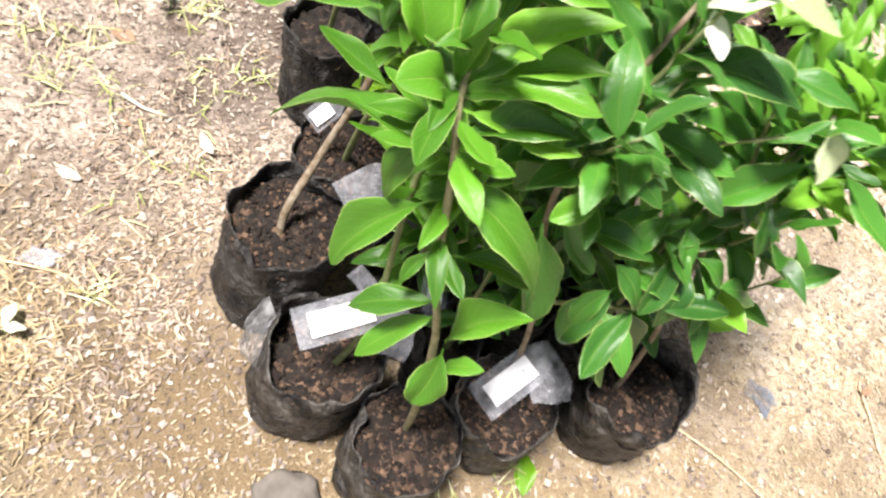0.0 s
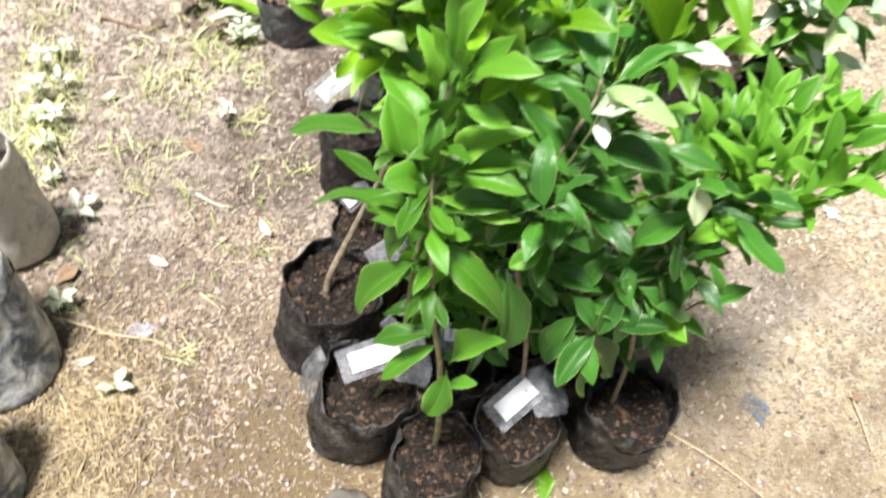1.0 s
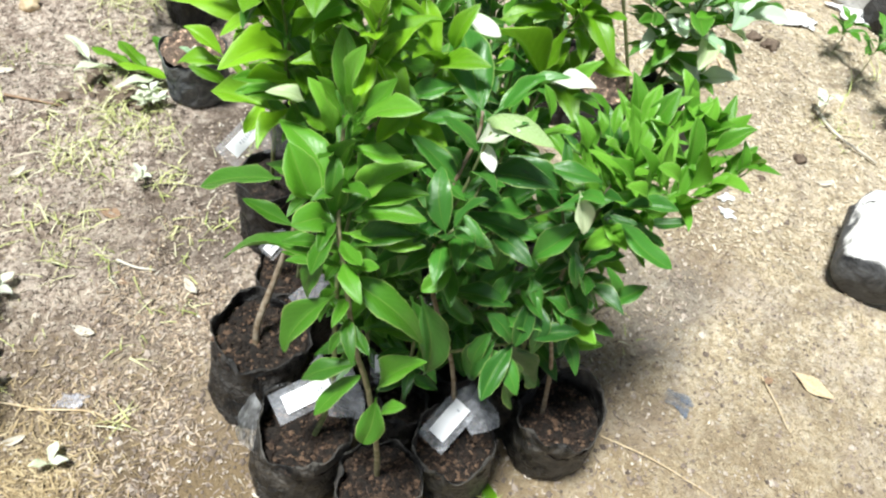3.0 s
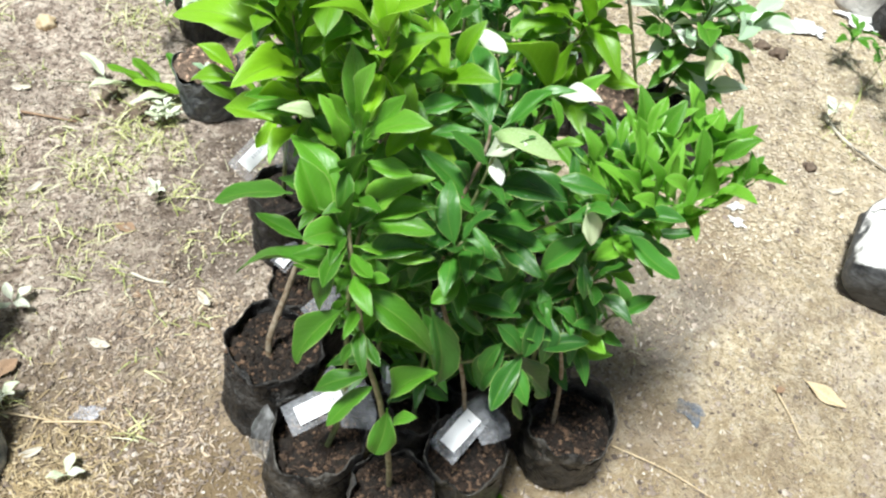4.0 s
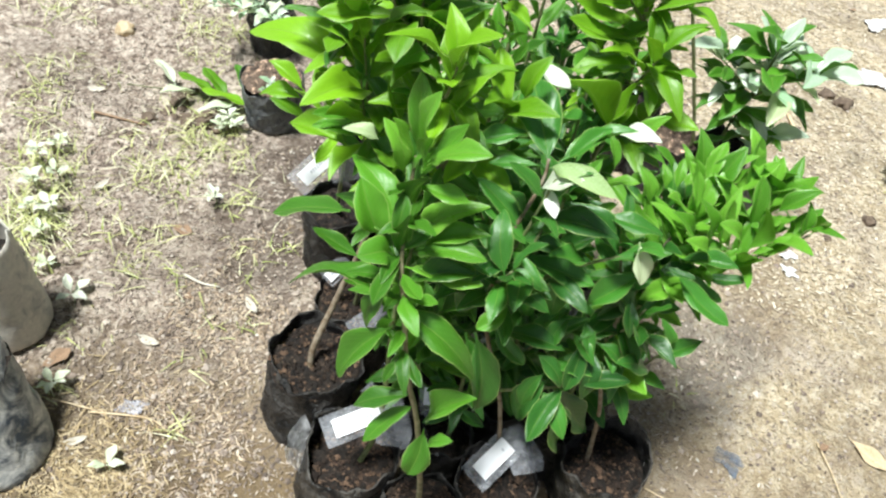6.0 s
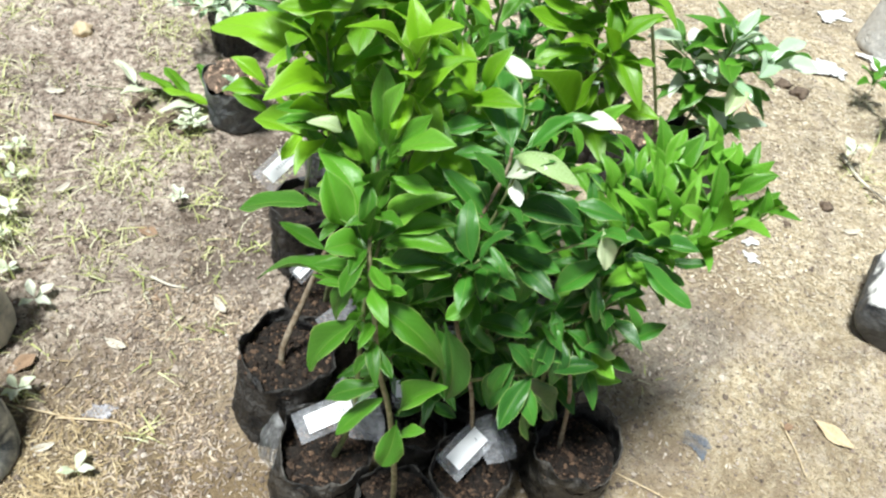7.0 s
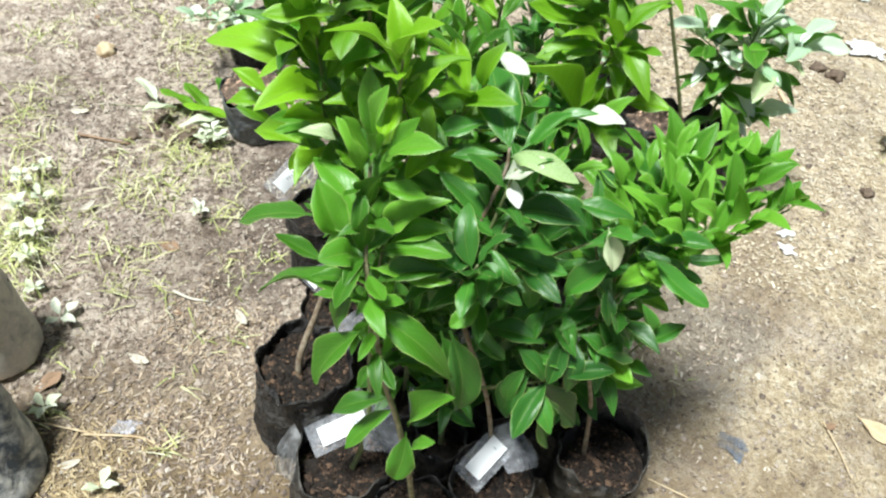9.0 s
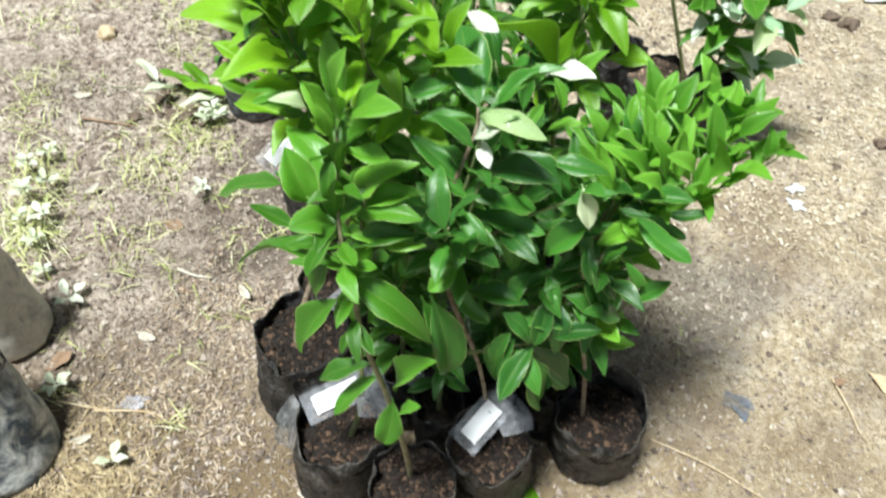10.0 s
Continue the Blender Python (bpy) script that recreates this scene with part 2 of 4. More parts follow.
    col = k.mix(k.math("MULTIPLY", k.math("MULTIPLY", trod, patch), 0.7), col, (0.32, 0.232, 0.125))
    # watered soil along the pots, with the shade beside them put into the colour
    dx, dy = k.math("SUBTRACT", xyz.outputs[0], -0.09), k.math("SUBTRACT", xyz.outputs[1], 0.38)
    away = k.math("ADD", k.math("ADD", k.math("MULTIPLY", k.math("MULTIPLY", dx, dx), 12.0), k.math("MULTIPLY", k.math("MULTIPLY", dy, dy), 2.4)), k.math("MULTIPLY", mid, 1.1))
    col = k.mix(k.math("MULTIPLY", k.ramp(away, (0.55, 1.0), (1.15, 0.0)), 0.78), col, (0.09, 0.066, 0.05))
    col = k.mix(k.math("MULTIPLY", k.ramp(grit, (0.35, 1.0), (0.5, 0.0)), 0.35), col, (0.10, 0.07, 0.05))
    k.bump(k.math("ADD", fine, k.math("MULTIPLY", grit, 0.5)), 1.0, 0.011)
    return k.done(col, 0.92, Specular_IOR_Level=0.25)


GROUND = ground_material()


def clear_material(name, low, high, tint=(0.86, 0.87, 0.92)):
    k = Nodes(name)
    k.done(tint, 0.22, Specular_IOR_Level=0.6)
    k.bump(k.noise(70.0, 3.0, 0.5, distortion=1.5), 0.6, 0.004)
    clear = k.t.nodes.new("ShaderNodeBsdfTransparent")
    mx = k.t.nodes.new("ShaderNodeMixShader")
    k.set(mx, 0, k.ramp(k.noise(60.0), (0.35, low), (0.7, high)))
    k.t.links.new(clear.outputs[0], mx.inputs[1])
    k.t.links.new(k.b.outputs[0], mx.inputs[2])
    k.t.links.new(mx.outputs[0], k.t.nodes["Material Output"].inputs["Surface"])
    return k.m


def plain(name, a, b, rough=0.6, scale=40.0, bump=0.2):
    k = Nodes(name)
    n = k.noise(scale, 4.0)
    k.bump(n, bump, 0.002)
    return k.done(k.mix(k.ramp(n, (0.35, 0.0), (0.65, 1.0)), a, b), rough)


CLEAR = clear_material("clear_tag_film", 0.10, 0.30, (0.84, 0.86, 0.93))
MILKY = clear_material("milky_film", 0.35, 0.95, (0.95, 0.95, 0.97))
PAPER = plain("white_paper", (0.90, 0.90, 0.92), (0.86, 0.86, 0.89), 0.7)
INK = plain("grey_ink", (0.42, 0.43, 0.47), (0.52, 0.53, 0.57), 0.7)


# ---- making meshes ----
def mesh_of(name, verts, faces, material, smooth=True, uvs=None):
    me = bpy.data.meshes.new(name)
    me.from_pydata(verts, [], faces)
    me.materials.append(material)
    if uvs is not None:
        layer = me.uv_layers.new(name="uv")
        flat = [uvs[loop.vertex_index] for loop in me.loops]
        for d, uv in zip(layer.data, flat):
            d.uv = uv
    for p in me.polygons:
        p.use_smooth = smooth
    me.update()
    return me


def part(name, me, parent, label="", m=None, kind=""):
    ob = new(name, me)
    ob.parent = parent
    if m is not None:
        ob.matrix_basis = m
    return tagged(ob, label=label, kind=kind)


def grid_faces(rows, cols, closed=False):
    out = []
    for i in range(rows - 1):
        for j in range(cols if closed else cols - 1):
            a, b = i * cols + j, i * cols + (j + 1) % cols
            out.append((a, b, b + cols, a + cols))
    return out


def n3(x, y, z=0.0):
    return noise.noise(Vector((x, y, z)))


def spline(points, n):
    """A smooth line through the points."""
    pts = [Vector(p) for p in points]
    pts = [2 * pts[0] - pts[1], *pts, 2 * pts[-1] - pts[-2]]
    out, segs = [], len(pts) - 3
    for k in range(n):
        u = k / (n - 1) * segs
        i = min(int(u), segs - 1)
        f = u - i
        a, b, c, d = pts[i : i + 4]
        out.append(0.5 * (2 * b + (c - a) * f + (2 * a - 5 * b + 4 * c - d) * f * f + (3 * b - a - 3 * c + d) * f**3))
    return out


def tube(name, points, r0, r1, material, n=16, sides=8, knobs=0.12):
    line = spline(points, n)
    verts = []
    for i, p in enumerate(line):
        way = (line[min(i + 1, n - 1)] - line[max(i - 1, 0)]).normalized()
        a = way.orthogonal().normalized()
        b = way.cross(a)
        r = (r0 + (r1 - r0) * i / (n - 1)) * (1 + knobs * n3(i * 0.9, r0 * 500, p.x * 40))
        verts += [p + r * (a * math.cos(2 * math.pi * s / sides) + b * math.sin(2 * math.pi * s / sides)) for s in range(sides)]
    faces = grid_faces(n, sides, True) + [tuple(range((n - 1) * sides, n * sides))]
    return mesh_of(name, verts, faces, material)


def leaf_mesh(width, arch, fold, seed, blunt=0.0, material=None, rows=15, cols=9, toothed=0.03):
    """A citrus leaf one unit long along +y, upper side +z: petiole, folded blade, arched midrib, wavy edge."""
    rnd = random.Random(seed)
    twist, side = rnd.uniform(-0.35, 0.35), rnd.uniform(-0.10, 0.10)
    verts, uvs = [], []
    petiole = 0.09
    for i in range(rows):
        t = i / (rows - 1)
        t = 0.45 * t + 0.55 * (0.5 - 0.5 * math.cos(math.pi * t))
        y = t
        s = max(0.0, (t - petiole) / (1 - petiole))
        half = 0.012 if s <= 0 else width * 0.5 * (math.sin(math.pi * min(1.0, s ** (1.08 + 0.12 * blunt))) ** (0.77 - 0.18 * blunt)) + 0.010 * (1 - s)
        if i == rows - 1:
            half = 0.004
        ang = arch * t * t
        cy, cz = y * (1 - 0.10 * abs(arch) * t), -0.5 * ang * t
        for j in range(cols):
            q = 2 * j / (cols - 1) - 1
            lift = fold * abs(q) ** 1.3 * half
            wave = (0.30 * math.sin(9 * t + 4 * seed + (2.2 if q > 0 else 0)) - 0.34 * abs(q) ** 3) * half * q * q
            tw = twist * t * q * half
            edge = 1 + (toothed * math.sin(40 * t + seed) if abs(q) > 0.9 else 0)
            verts.append((q * half * edge + side * math.sin(math.pi * t) * 0.6, cy, cz + lift + wave + tw))
            uvs.append((0.5 + 0.5 * q, t))
    # turned so that foot and tip lie on the y axis, one unit apart
    tip = Vector(verts[-(cols // 2 + 1)])
    turn = math.atan2(tip.z, tip.y)
    c, s, k = math.cos(turn), math.sin(turn), 1 / math.hypot(tip.y, tip.z)
    verts = [(x, k * (c * y + s * z), k * (c * z - s * y)) for x, y, z in verts]
    return mesh_of("leaf", verts, grid_faces(rows, cols), material or LEAF, uvs=uvs)


def leaf_set(material, width, seed, blunt=0.0):
    return [leaf_mesh(width * (0.9 + 0.06 * (i % 4)), a, f, seed + i, blunt, material)
            for i, (a, f) in enumerate(((0.10, 0.7), (0.30, 0.95), (0.55, 0.6), (0.95, 0.8), (-0.2, 0.75), (1.3, 0.6), (0.5, 1.1), (0.8, 0.35)))]


def leaf_pose(base, azimuth, rise, length, roll=0.0):
    """azimuth: degrees from +y to the left; rise: degrees above level."""
    return Matrix.Translation(base) @ (Matrix.Rotation(radians(azimuth), 4, "Z") @ Matrix.Rotation(radians(rise), 4, "X")
                                       @ Matrix.Rotation(radians(roll), 4, "Y")) @ Matrix.Scale(length, 4)


def bag_mesh(seed, r0, r1, h, lean=(0.0, 0.0), rag=0.008, soil=0.03, flare=0.0, film=None, tear=(0, 0.0), crush=1.0, foot=(0.0, 0.0), toe=0.10):
    """An open polythene sleeve: creased wall, rounded foot, uneven rim with an inner face down to the soil."""
    rnd = random.Random(seed)
    cols, rows = 56, 22
    ph = [rnd.uniform(0, 6.28) for _ in range(6)]
    verts = []

    def ring(v, inner):
        for j in range(cols):
            a = 2 * math.pi * j / cols
            rim = 1 + (rag / h) * (math.sin(2 * a + ph[0]) + 0.7 * math.sin(3 * a + ph[1]) + 0.5 * math.sin(7 * a + ph[2]))
            rim += tear[1] / h * max(0.0, math.cos(a - radians(tear[0]))) ** 6
            z = v * h * (1 + (rim - 1) * v**4)
            r = r0 + (r1 - r0) * v
            if v < 0.8 * toe:
                r *= 1 - toe * (1 - v / (0.8 * toe)) ** 2
            r *= 1 + crush * 0.035 * math.sin(2 * a + ph[3])
            fold = max(0.0, v - 0.72) / 0.28
            r *= 1 + crush * fold * (0.045 * math.sin(5 * a + ph[4]) + 0.03 * math.sin(9 * a + ph[5])) + flare * fold * fold
            c, s = math.cos(a), math.sin(a)
            r += crush * (0.0060 * n3(c * 2.2 + seed, s * 2.2, z * 30) + 0.0040 * n3(c * 5 + seed, s * 5, z * 60 + 20 * c))
            r -= 0.0012 if inner else 0.0
            verts.append((r * c + lean[0] * v + foot[0] * (1 - v), r * s + lean[1] * v + foot[1] * (1 - v), z))

    for i in range(rows):
        ring(i / (rows - 1), False)
    deep = (h - soil) / h - 0.06
    for i in range(6):
        ring(1 + (deep - 1) * i / 5, True)
    faces = grid_faces(rows + 6, cols, True) + [tuple(reversed(range(cols)))]
    return mesh_of("plastic_bag", verts, faces, film or FILM)


def soil_mesh(seed, r, z, centre, mound=0.006, earth=None):
    verts, cols, rows = [], 56, 17
    for i in range(rows):
        for j in range(cols):
            a, d = 2 * math.pi * j / cols, r * (i + 0.02) / (rows - 1)
            x, y = d * math.cos(a), d * math.sin(a)
            lump = 0.010 * n3(x * 55 + seed, y * 55) + 0.010 * n3(x * 140, y * 140 + seed)
            verts.append((centre[0] + x, centre[1] + y, z + mound * (1 - (d / r) ** 2) + lump))
    return mesh_of("soil", verts, grid_faces(rows, cols, True) + [tuple(reversed(range(cols)))], earth or SOIL)


def flakes(name, places, length, width, material, seed, lie=0.35, bend=0.3):
    """Small boat-shaped bits lying about: places are (x, y, z)."""
    rnd = random.Random(seed)
    verts, faces = [], []
    for x, y, z in places:
        ln, w = rnd.uniform(*length) / 2, rnd.uniform(*width) / 2
        q = Euler((rnd.gauss(0, lie), rnd.gauss(0, lie), rnd.uniform(0, 6.28))).to_matrix()
        k, o = len(verts), Vector((x, y, z))
        for px, py, pz in ((-w * 0.4, -ln, 0), (w * 0.4, -ln, 0), (-w, 0, bend * w), (w, 0, bend * w), (-w * 0.3, ln, 0), (w * 0.3, ln, 0)):
            verts.append(o + q @ Vector((px, py, pz)))
        faces += [(k, k + 1, k + 3, k + 2), (k + 2, k + 3, k + 5, k + 4)]
    return mesh_of(name, verts, faces, material, smooth=False)


def crumbs(name, places, size, material, seed):
    """Angular little lumps of earth."""
    rnd = random.Random(seed)
    verts, faces = [], []
    for x, y, z in places:
        r, k = rnd.uniform(*size) * (1.0 + 1.2 * rnd.random() ** 6), len(verts)
        a = rnd.uniform(0, 6.28)
        c, s = math.cos(a) * r, math.sin(a) * r
        f, g, h = rnd.uniform(0.6, 1.2), rnd.uniform(0.6, 1.2), rnd.uniform(0.5, 0.9)
        verts += [(x + c, y + s, z), (x - s * f, y + c * f, z), (x - c * g, y - s * g, z), (x + s, y - c, z), (x + 0.3 * c, y + 0.2 * s, z + r * h), (x, y, z - r * 0.6)]
        faces += [(k + i, k + (i + 1) % 4, k + 4) for i in range(4)] + [(k + (i + 1) % 4, k + i, k + 5) for i in range(4)]
    return mesh_of(name, verts, faces, material, smooth=False)


def tag_parts(parent, m, seed, long=0.112, wide=0.042, paper=True, knot=True, marks=7):
    """A clear plastic sleeve tied round the stem, with a paper slip inside it."""
    rnd = random.Random(seed)
    rows, cols = 9, 5
    verts = []
    for i in range(rows):
        for j in range(cols):
            t, q = i / (rows - 1), 2 * j / (cols - 1) - 1
            w = wide * 0.5 * (0.45 + 0.55 * min(1.0, t * 3.5))
            verts.append((q * w, t * long, 0.004 * math.sin(3 * t + seed) + 0.0015 * n3(t * 6, q * 2, seed)))
    sleeve = part("tag_sleeve", mesh_of("tag_sleeve", verts, grid_faces(rows, cols), CLEAR), parent, "clear crinkled plastic tag", m)
    if paper:
        a, b, w = 0.30 * long, 0.87 * long, wide * 0.29
        verts, n = [], 6
        for i in range(n):
            y = a + (b - a) * i / (n - 1)
            z = 0.004 * math.sin(3 * y / long + seed) + 0.0035
            verts += [(-w, y, z), (w, y, z)]
        slip = part("paper_slip", mesh_of("paper_slip", verts, grid_faces(n, 2), PAPER), sleeve, "white paper slip with faint print")
        for k in range(marks):
            y = a + (b - a) * (0.2 + 0.075 * k)
            z = 0.004 * math.sin(3 * y / long + seed) + 0.0042
            d, e = 0.0011, w * rnd.uniform(0.16, 0.30)
            part("print_mark", mesh_of("print_mark", [(-e, y - d, z), (e, y - d, z), (e, y + d, z), (-e, y + d, z)], [(0, 1, 2, 3)], INK), slip)
    if knot:
        verts = []
        for i in range(7):
            for j in range(6):
                t, q = i / 6, 2 * j / 5 - 1
                w = 0.005 + 0.019 * math.sin(2.2 * t)
                verts.append((q * w, 0.056 * t, 0.007 * math.sin(4 * q + seed) * t + 0.010 * n3(t * 5, q * 4, seed + 3)))
        part("tag_tail", mesh_of("tag_tail", verts, grid_faces(7, 6), CLEAR), sleeve, "crumpled clear plastic end", pose(0, 0.006, 0.004, -8, 0, 58))
    return sleeve


def potted(name, label, at, bag, stem, leaves, seed, auto=None, branches=(), fibres=90, group="potted citrus seedlings", tags=(), stem_r=(0.0045, 0.0018), bushy=None, bark=None, dry=False, earth=None):
    """A seedling in its bag. stem: points from the soil up, in the thing's own space; leaves: (x, y, z, azimuth, rise, length, roll) rows;
    auto: leaf meshes, count, lowest share of the stem, length range, rise at foot and top, or None."""
    rnd = random.Random(seed)
    thing = tagged(new(name), label=label, category="potted plant", group=group)
    thing.matrix_basis = pose(at[0], at[1], -0.002, 0, 0, 0)
    b = dict(r0=0.060, r1=0.060, h=0.17, soil=0.03, lean=(0.0, 0.0), foot=(0.0, 0.0))
    b.update(bag)
    part("plastic_bag", bag_mesh(seed, **b), thing)
    sz = b["h"] - b["soil"]
    v = sz / b["h"]
    sc = tuple(b["lean"][i] * v + b["foot"][i] * (1 - v) for i in (0, 1))
    rs = (b["r0"] + (b["r1"] - b["r0"]) * v) * 0.985
    part("soil", soil_mesh(seed, rs, sz, sc, 0.006, earth or (SOIL_DRY if dry else SOIL)), thing, "brown dry coir soil" if dry else "dark crumbly potting soil")
    if fibres:
        spots = []
        while len(spots) < fibres:
            x, y = rnd.uniform(-1, 1), rnd.uniform(-1, 1)
            if x * x + y * y < 0.85:
                spots.append((sc[0] + x * rs, sc[1] + y * rs, sz + 0.007 * (1 - x * x - y * y) + 0.002))
        part("coir", flakes("coir", spots, (0.004, 0.016), (0.0006, 0.0018), FIBRE_DRY if dry else FIBRE, seed, 0.6), thing, "loose brown coir fibres", kind="stuff")
    if fibres > 100:
        grains = []
        for _ in range(620):
            a, d = rnd.uniform(0, 6.28), rs * 0.97 * math.sqrt(rnd.random())
            grains.append((sc[0] + d * math.cos(a), sc[1] + d * math.sin(a), sz + 0.006 * (1 - (d / rs) ** 2) + rnd.uniform(-0.002, 0.003)))
        part("soil_grain", crumbs("soil_grain", grains, (0.0013, 0.0040), SOIL_GRAIN, seed), thing, "dark crumbs of potting soil", kind="stuff")
    part("stem", tube("stem", stem, *stem_r, bark or BARK, 22), thing)
    lines = [(spline(stem, 40), auto)] if auto else []
    for pts, spec in branches:
        part("branch", tube("branch", pts, 0.0026, 0.0012, BARK, 12, 6), thing)
        lines.append((spline(pts, 40), spec))
    if bushy:
        count, meshes, each, size, reach, low, high = bushy if len(bushy) == 7 else (*bushy, 0.30, 0.85)[:5] + ((*bushy, 0.30)[5], 0.85)
        line = spline(stem, 40)
        for i in range(count):
            f = low + (high - low) * (i + rnd.random()) / count
            p, a = line[int(f * 39)], 2.4 * i + rnd.uniform(-0.5, 0.5)
            out = Vector((math.cos(a), math.sin(a), 0)) * reach * rnd.uniform(0.6, 1.1)
            pts = [p, p + 0.5 * out + Vector((0, 0, 0.035)), p + out + Vector((0, 0, rnd.uniform(0.08, 0.13)))]
            part("branch", tube("branch", pts, 0.0024, 0.0012, BARK, 9, 6), thing)
            lines.append((spline(pts, 40), (meshes, each, 0.15, size, (-15, 55))))
    for row, meshes in leaves:
        for x, y, z, az, rise, length, roll in row:
            part("leaf", meshes[rnd.randrange(len(meshes))], thing, m=leaf_pose((x, y, z), az, rise, length, roll))
    for line, spec in lines:
        meshes, count, low, (l0, l1), (e0, e1) = spec
        turn = rnd.uniform(0, 360)
        for i in range(count):
            f = low + (1 - low) * (i + 0.5 * rnd.random()) / count
            p = line[min(39, int(f * 39.99))]
            q = (i + 0.5) / count
            size = rnd.uniform(l0, l1) * (1.0 if q < 0.8 else 1.0 - 1.4 * (q - 0.8))
            az, rise = turn + 137.5 * i + rnd.uniform(-25, 25), e0 + (e1 - e0) * q + rnd.uniform(-16, 16)
            part("leaf", rnd.choice(meshes), thing, m=leaf_pose(p, az, rise, size, rnd.uniform(-25, 25)))
    for m, kw in tags:
        tag_parts(thing, m, seed, **kw)
    return thing


# ---- ground ----
def ground_z(x, y):
    near = max(0.0, 1 - max(abs(x - 0.3) / 4, abs(y - 0.8) / 4))
    rough = 0.6 + 1.1 * max(0.0, min(1.0, (0.3 - x) * 1.5))
    return near * rough * (0.006 * n3(x * 5, y * 5) + 0.0075 * n3(x * 17, y * 17, 3) + 0.0055 * n3(x * 42, y * 42, 7))


def ground_mesh():
    def axis(lo, hi, step):
        core = list(np.arange(lo, hi + step / 2, step))
        out, d, v = [], step, hi
        while v < 150:
            d *= 1.35
            v += d
            out.append(v)
        low, d, v = [], step, lo
        while v > -150:
            d *= 1.35
            v -= d
            low.append(v)
        return low[::-1] + core + out

    xs, ys = axis(-1.3, 1.8, 0.011), axis(-0.8, 2.4, 0.011)
    verts = [(x, y, ground_z(x, y)) for y in ys for x in xs]
    return mesh_of("ground", verts, grid_faces(len(ys), len(xs)), GROUND)


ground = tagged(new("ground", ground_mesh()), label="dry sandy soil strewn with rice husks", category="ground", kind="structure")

# ---- leaves of each kind of plant ----
GREEN = leaf_set(LEAF, 0.305, 1, 0.03)
DARK = leaf_set(LEAF_DARK, 0.35, 21, 0.1)
YELLOW = leaf_set(LEAF_YELLOW, 0.37, 41, 0.12)
ROUND = leaf_set(LEAF, 0.52, 141, 0.4)
FRESH = leaf_set(LEAF_FRESH, 0.34, 61)
GLARE_LEAVES = leaf_set(LEAF_GLARE, 0.40, 81, 0.3)
MIXED_LEAVES = GLARE_LEAVES[:4] + leaf_set(LEAF, 0.36, 201, 0.1)[:4] + leaf_set(LEAF_OVERLIT, 0.38, 221, 0.2)[:2]
WHITISH = GLARE_LEAVES[:5] + leaf_set(LEAF_WEED, 0.36, 241, 0.2)[:3]
OVERLIT_LEAVES = leaf_set(LEAF_OVERLIT, 0.46, 121, 0.1)
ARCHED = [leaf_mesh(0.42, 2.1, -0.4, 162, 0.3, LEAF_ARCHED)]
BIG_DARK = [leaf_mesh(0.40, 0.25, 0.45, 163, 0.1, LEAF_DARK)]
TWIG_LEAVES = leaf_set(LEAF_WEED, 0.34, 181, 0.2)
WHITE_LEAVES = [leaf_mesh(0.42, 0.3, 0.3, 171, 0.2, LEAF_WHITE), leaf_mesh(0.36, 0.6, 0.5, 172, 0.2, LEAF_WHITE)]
WEED_LEAVES = leaf_set(LEAF_WEED, 0.52, 101, 0.5)

TALL_GREEN_A = [
    (-0.093, 0.135, 0.678, 24, 71, 0.077, -2), (-0.084, 0.125, 0.692, -63, 82, 0.066, 17), (-0.093, 0.125, 0.674, 115, 65, 0.057, -20),
    (-0.105, 0.135, 0.639, 69, 64, 0.065, -10), (-0.078, 0.115, 0.685, -65, 53, 0.056, 13), (-0.076, 0.105, 0.69, -105, 37, 0.076, 16),
    (-0.08, 0.105, 0.693, -153, 74, 0.04, -5), (-0.084, 0.105, 0.663, -110, 15, 0.061, 11), (-0.077, 0.105, 0.588, -77, 41, 0.089, 12),
    (-0.071, 0.095, 0.588, -82, 27, 0.077, 11), (-0.072, 0.085, 0.593, -90, 12, 0.073, 10), (-0.08, 0.075, 0.576, -83, -4, 0.083, 10),
]
TALL_GREEN_B = [
    (-0.077, 0.07, 0.554, -78, 21, 0.079, 10), (-0.152, 0.115, 0.589, 78, -32, 0.121, -13), (-0.079, 0.095, 0.617, 138, 11, 0.042, -10),
    (-0.128, 0.085, 0.555, 90, 27, 0.06, -9), (-0.076, 0.055, 0.551, 83, -24, 0.144, 18), (-0.088, 0.075, 0.559, 114, 10, 0.051, -10),
]
TALL_GREEN2_A = [
    (-0.074, 0.045, 0.551, -96, -40, 0.122, 9), (-0.046, 0.03, 0.485, -77, -20, 0.073, 8), (-0.076, 0.045, 0.514, 117, -58, 0.109, -11),
    (-0.059, 0.03, 0.482, 145, -47, 0.036, -6), (-0.039, 0.02, 0.434, 103, -31, 0.078, -8), (-0.035, 0.02, 0.413, 126, -43, 0.083, -7),
    (-0.012, 0.01, 0.349, -110, 57, 0.054, 13), (-0.02, 0.02, 0.372, -84, 60, 0.097, 11), (-0.094, 0.105, 0.656, -176, -53, 0.051, -2),
    (-0.09, 0.105, 0.618, -135, 69, 0.079, -13), (-0.089, 0.085, 0.58, -135, 79, 0.075, -10), (-0.097, 0.115, 0.57, 51, 22, 0.105, -6),
]
TALL_GREEN2_B = [
    (-0.088, 0.065, 0.558, 138, -66, 0.068, -10), (-0.072, 0.05, 0.564, -147, 5, 0.055, 4), (-0.065, 0.045, 0.514, 173, 3, 0.041, -3),
    (-0.08, 0.07, 0.573, -145, 25, 0.061, 6), (-0.085, 0.08, 0.587, 172, 6, 0.047, -5), (-0.057, 0.03, 0.496, -142, 0, 0.045, 4),
]
GLOSSY_BIG_A = [(-0.057, 0.102, 0.66, 23, 13, 0.114, -12)]
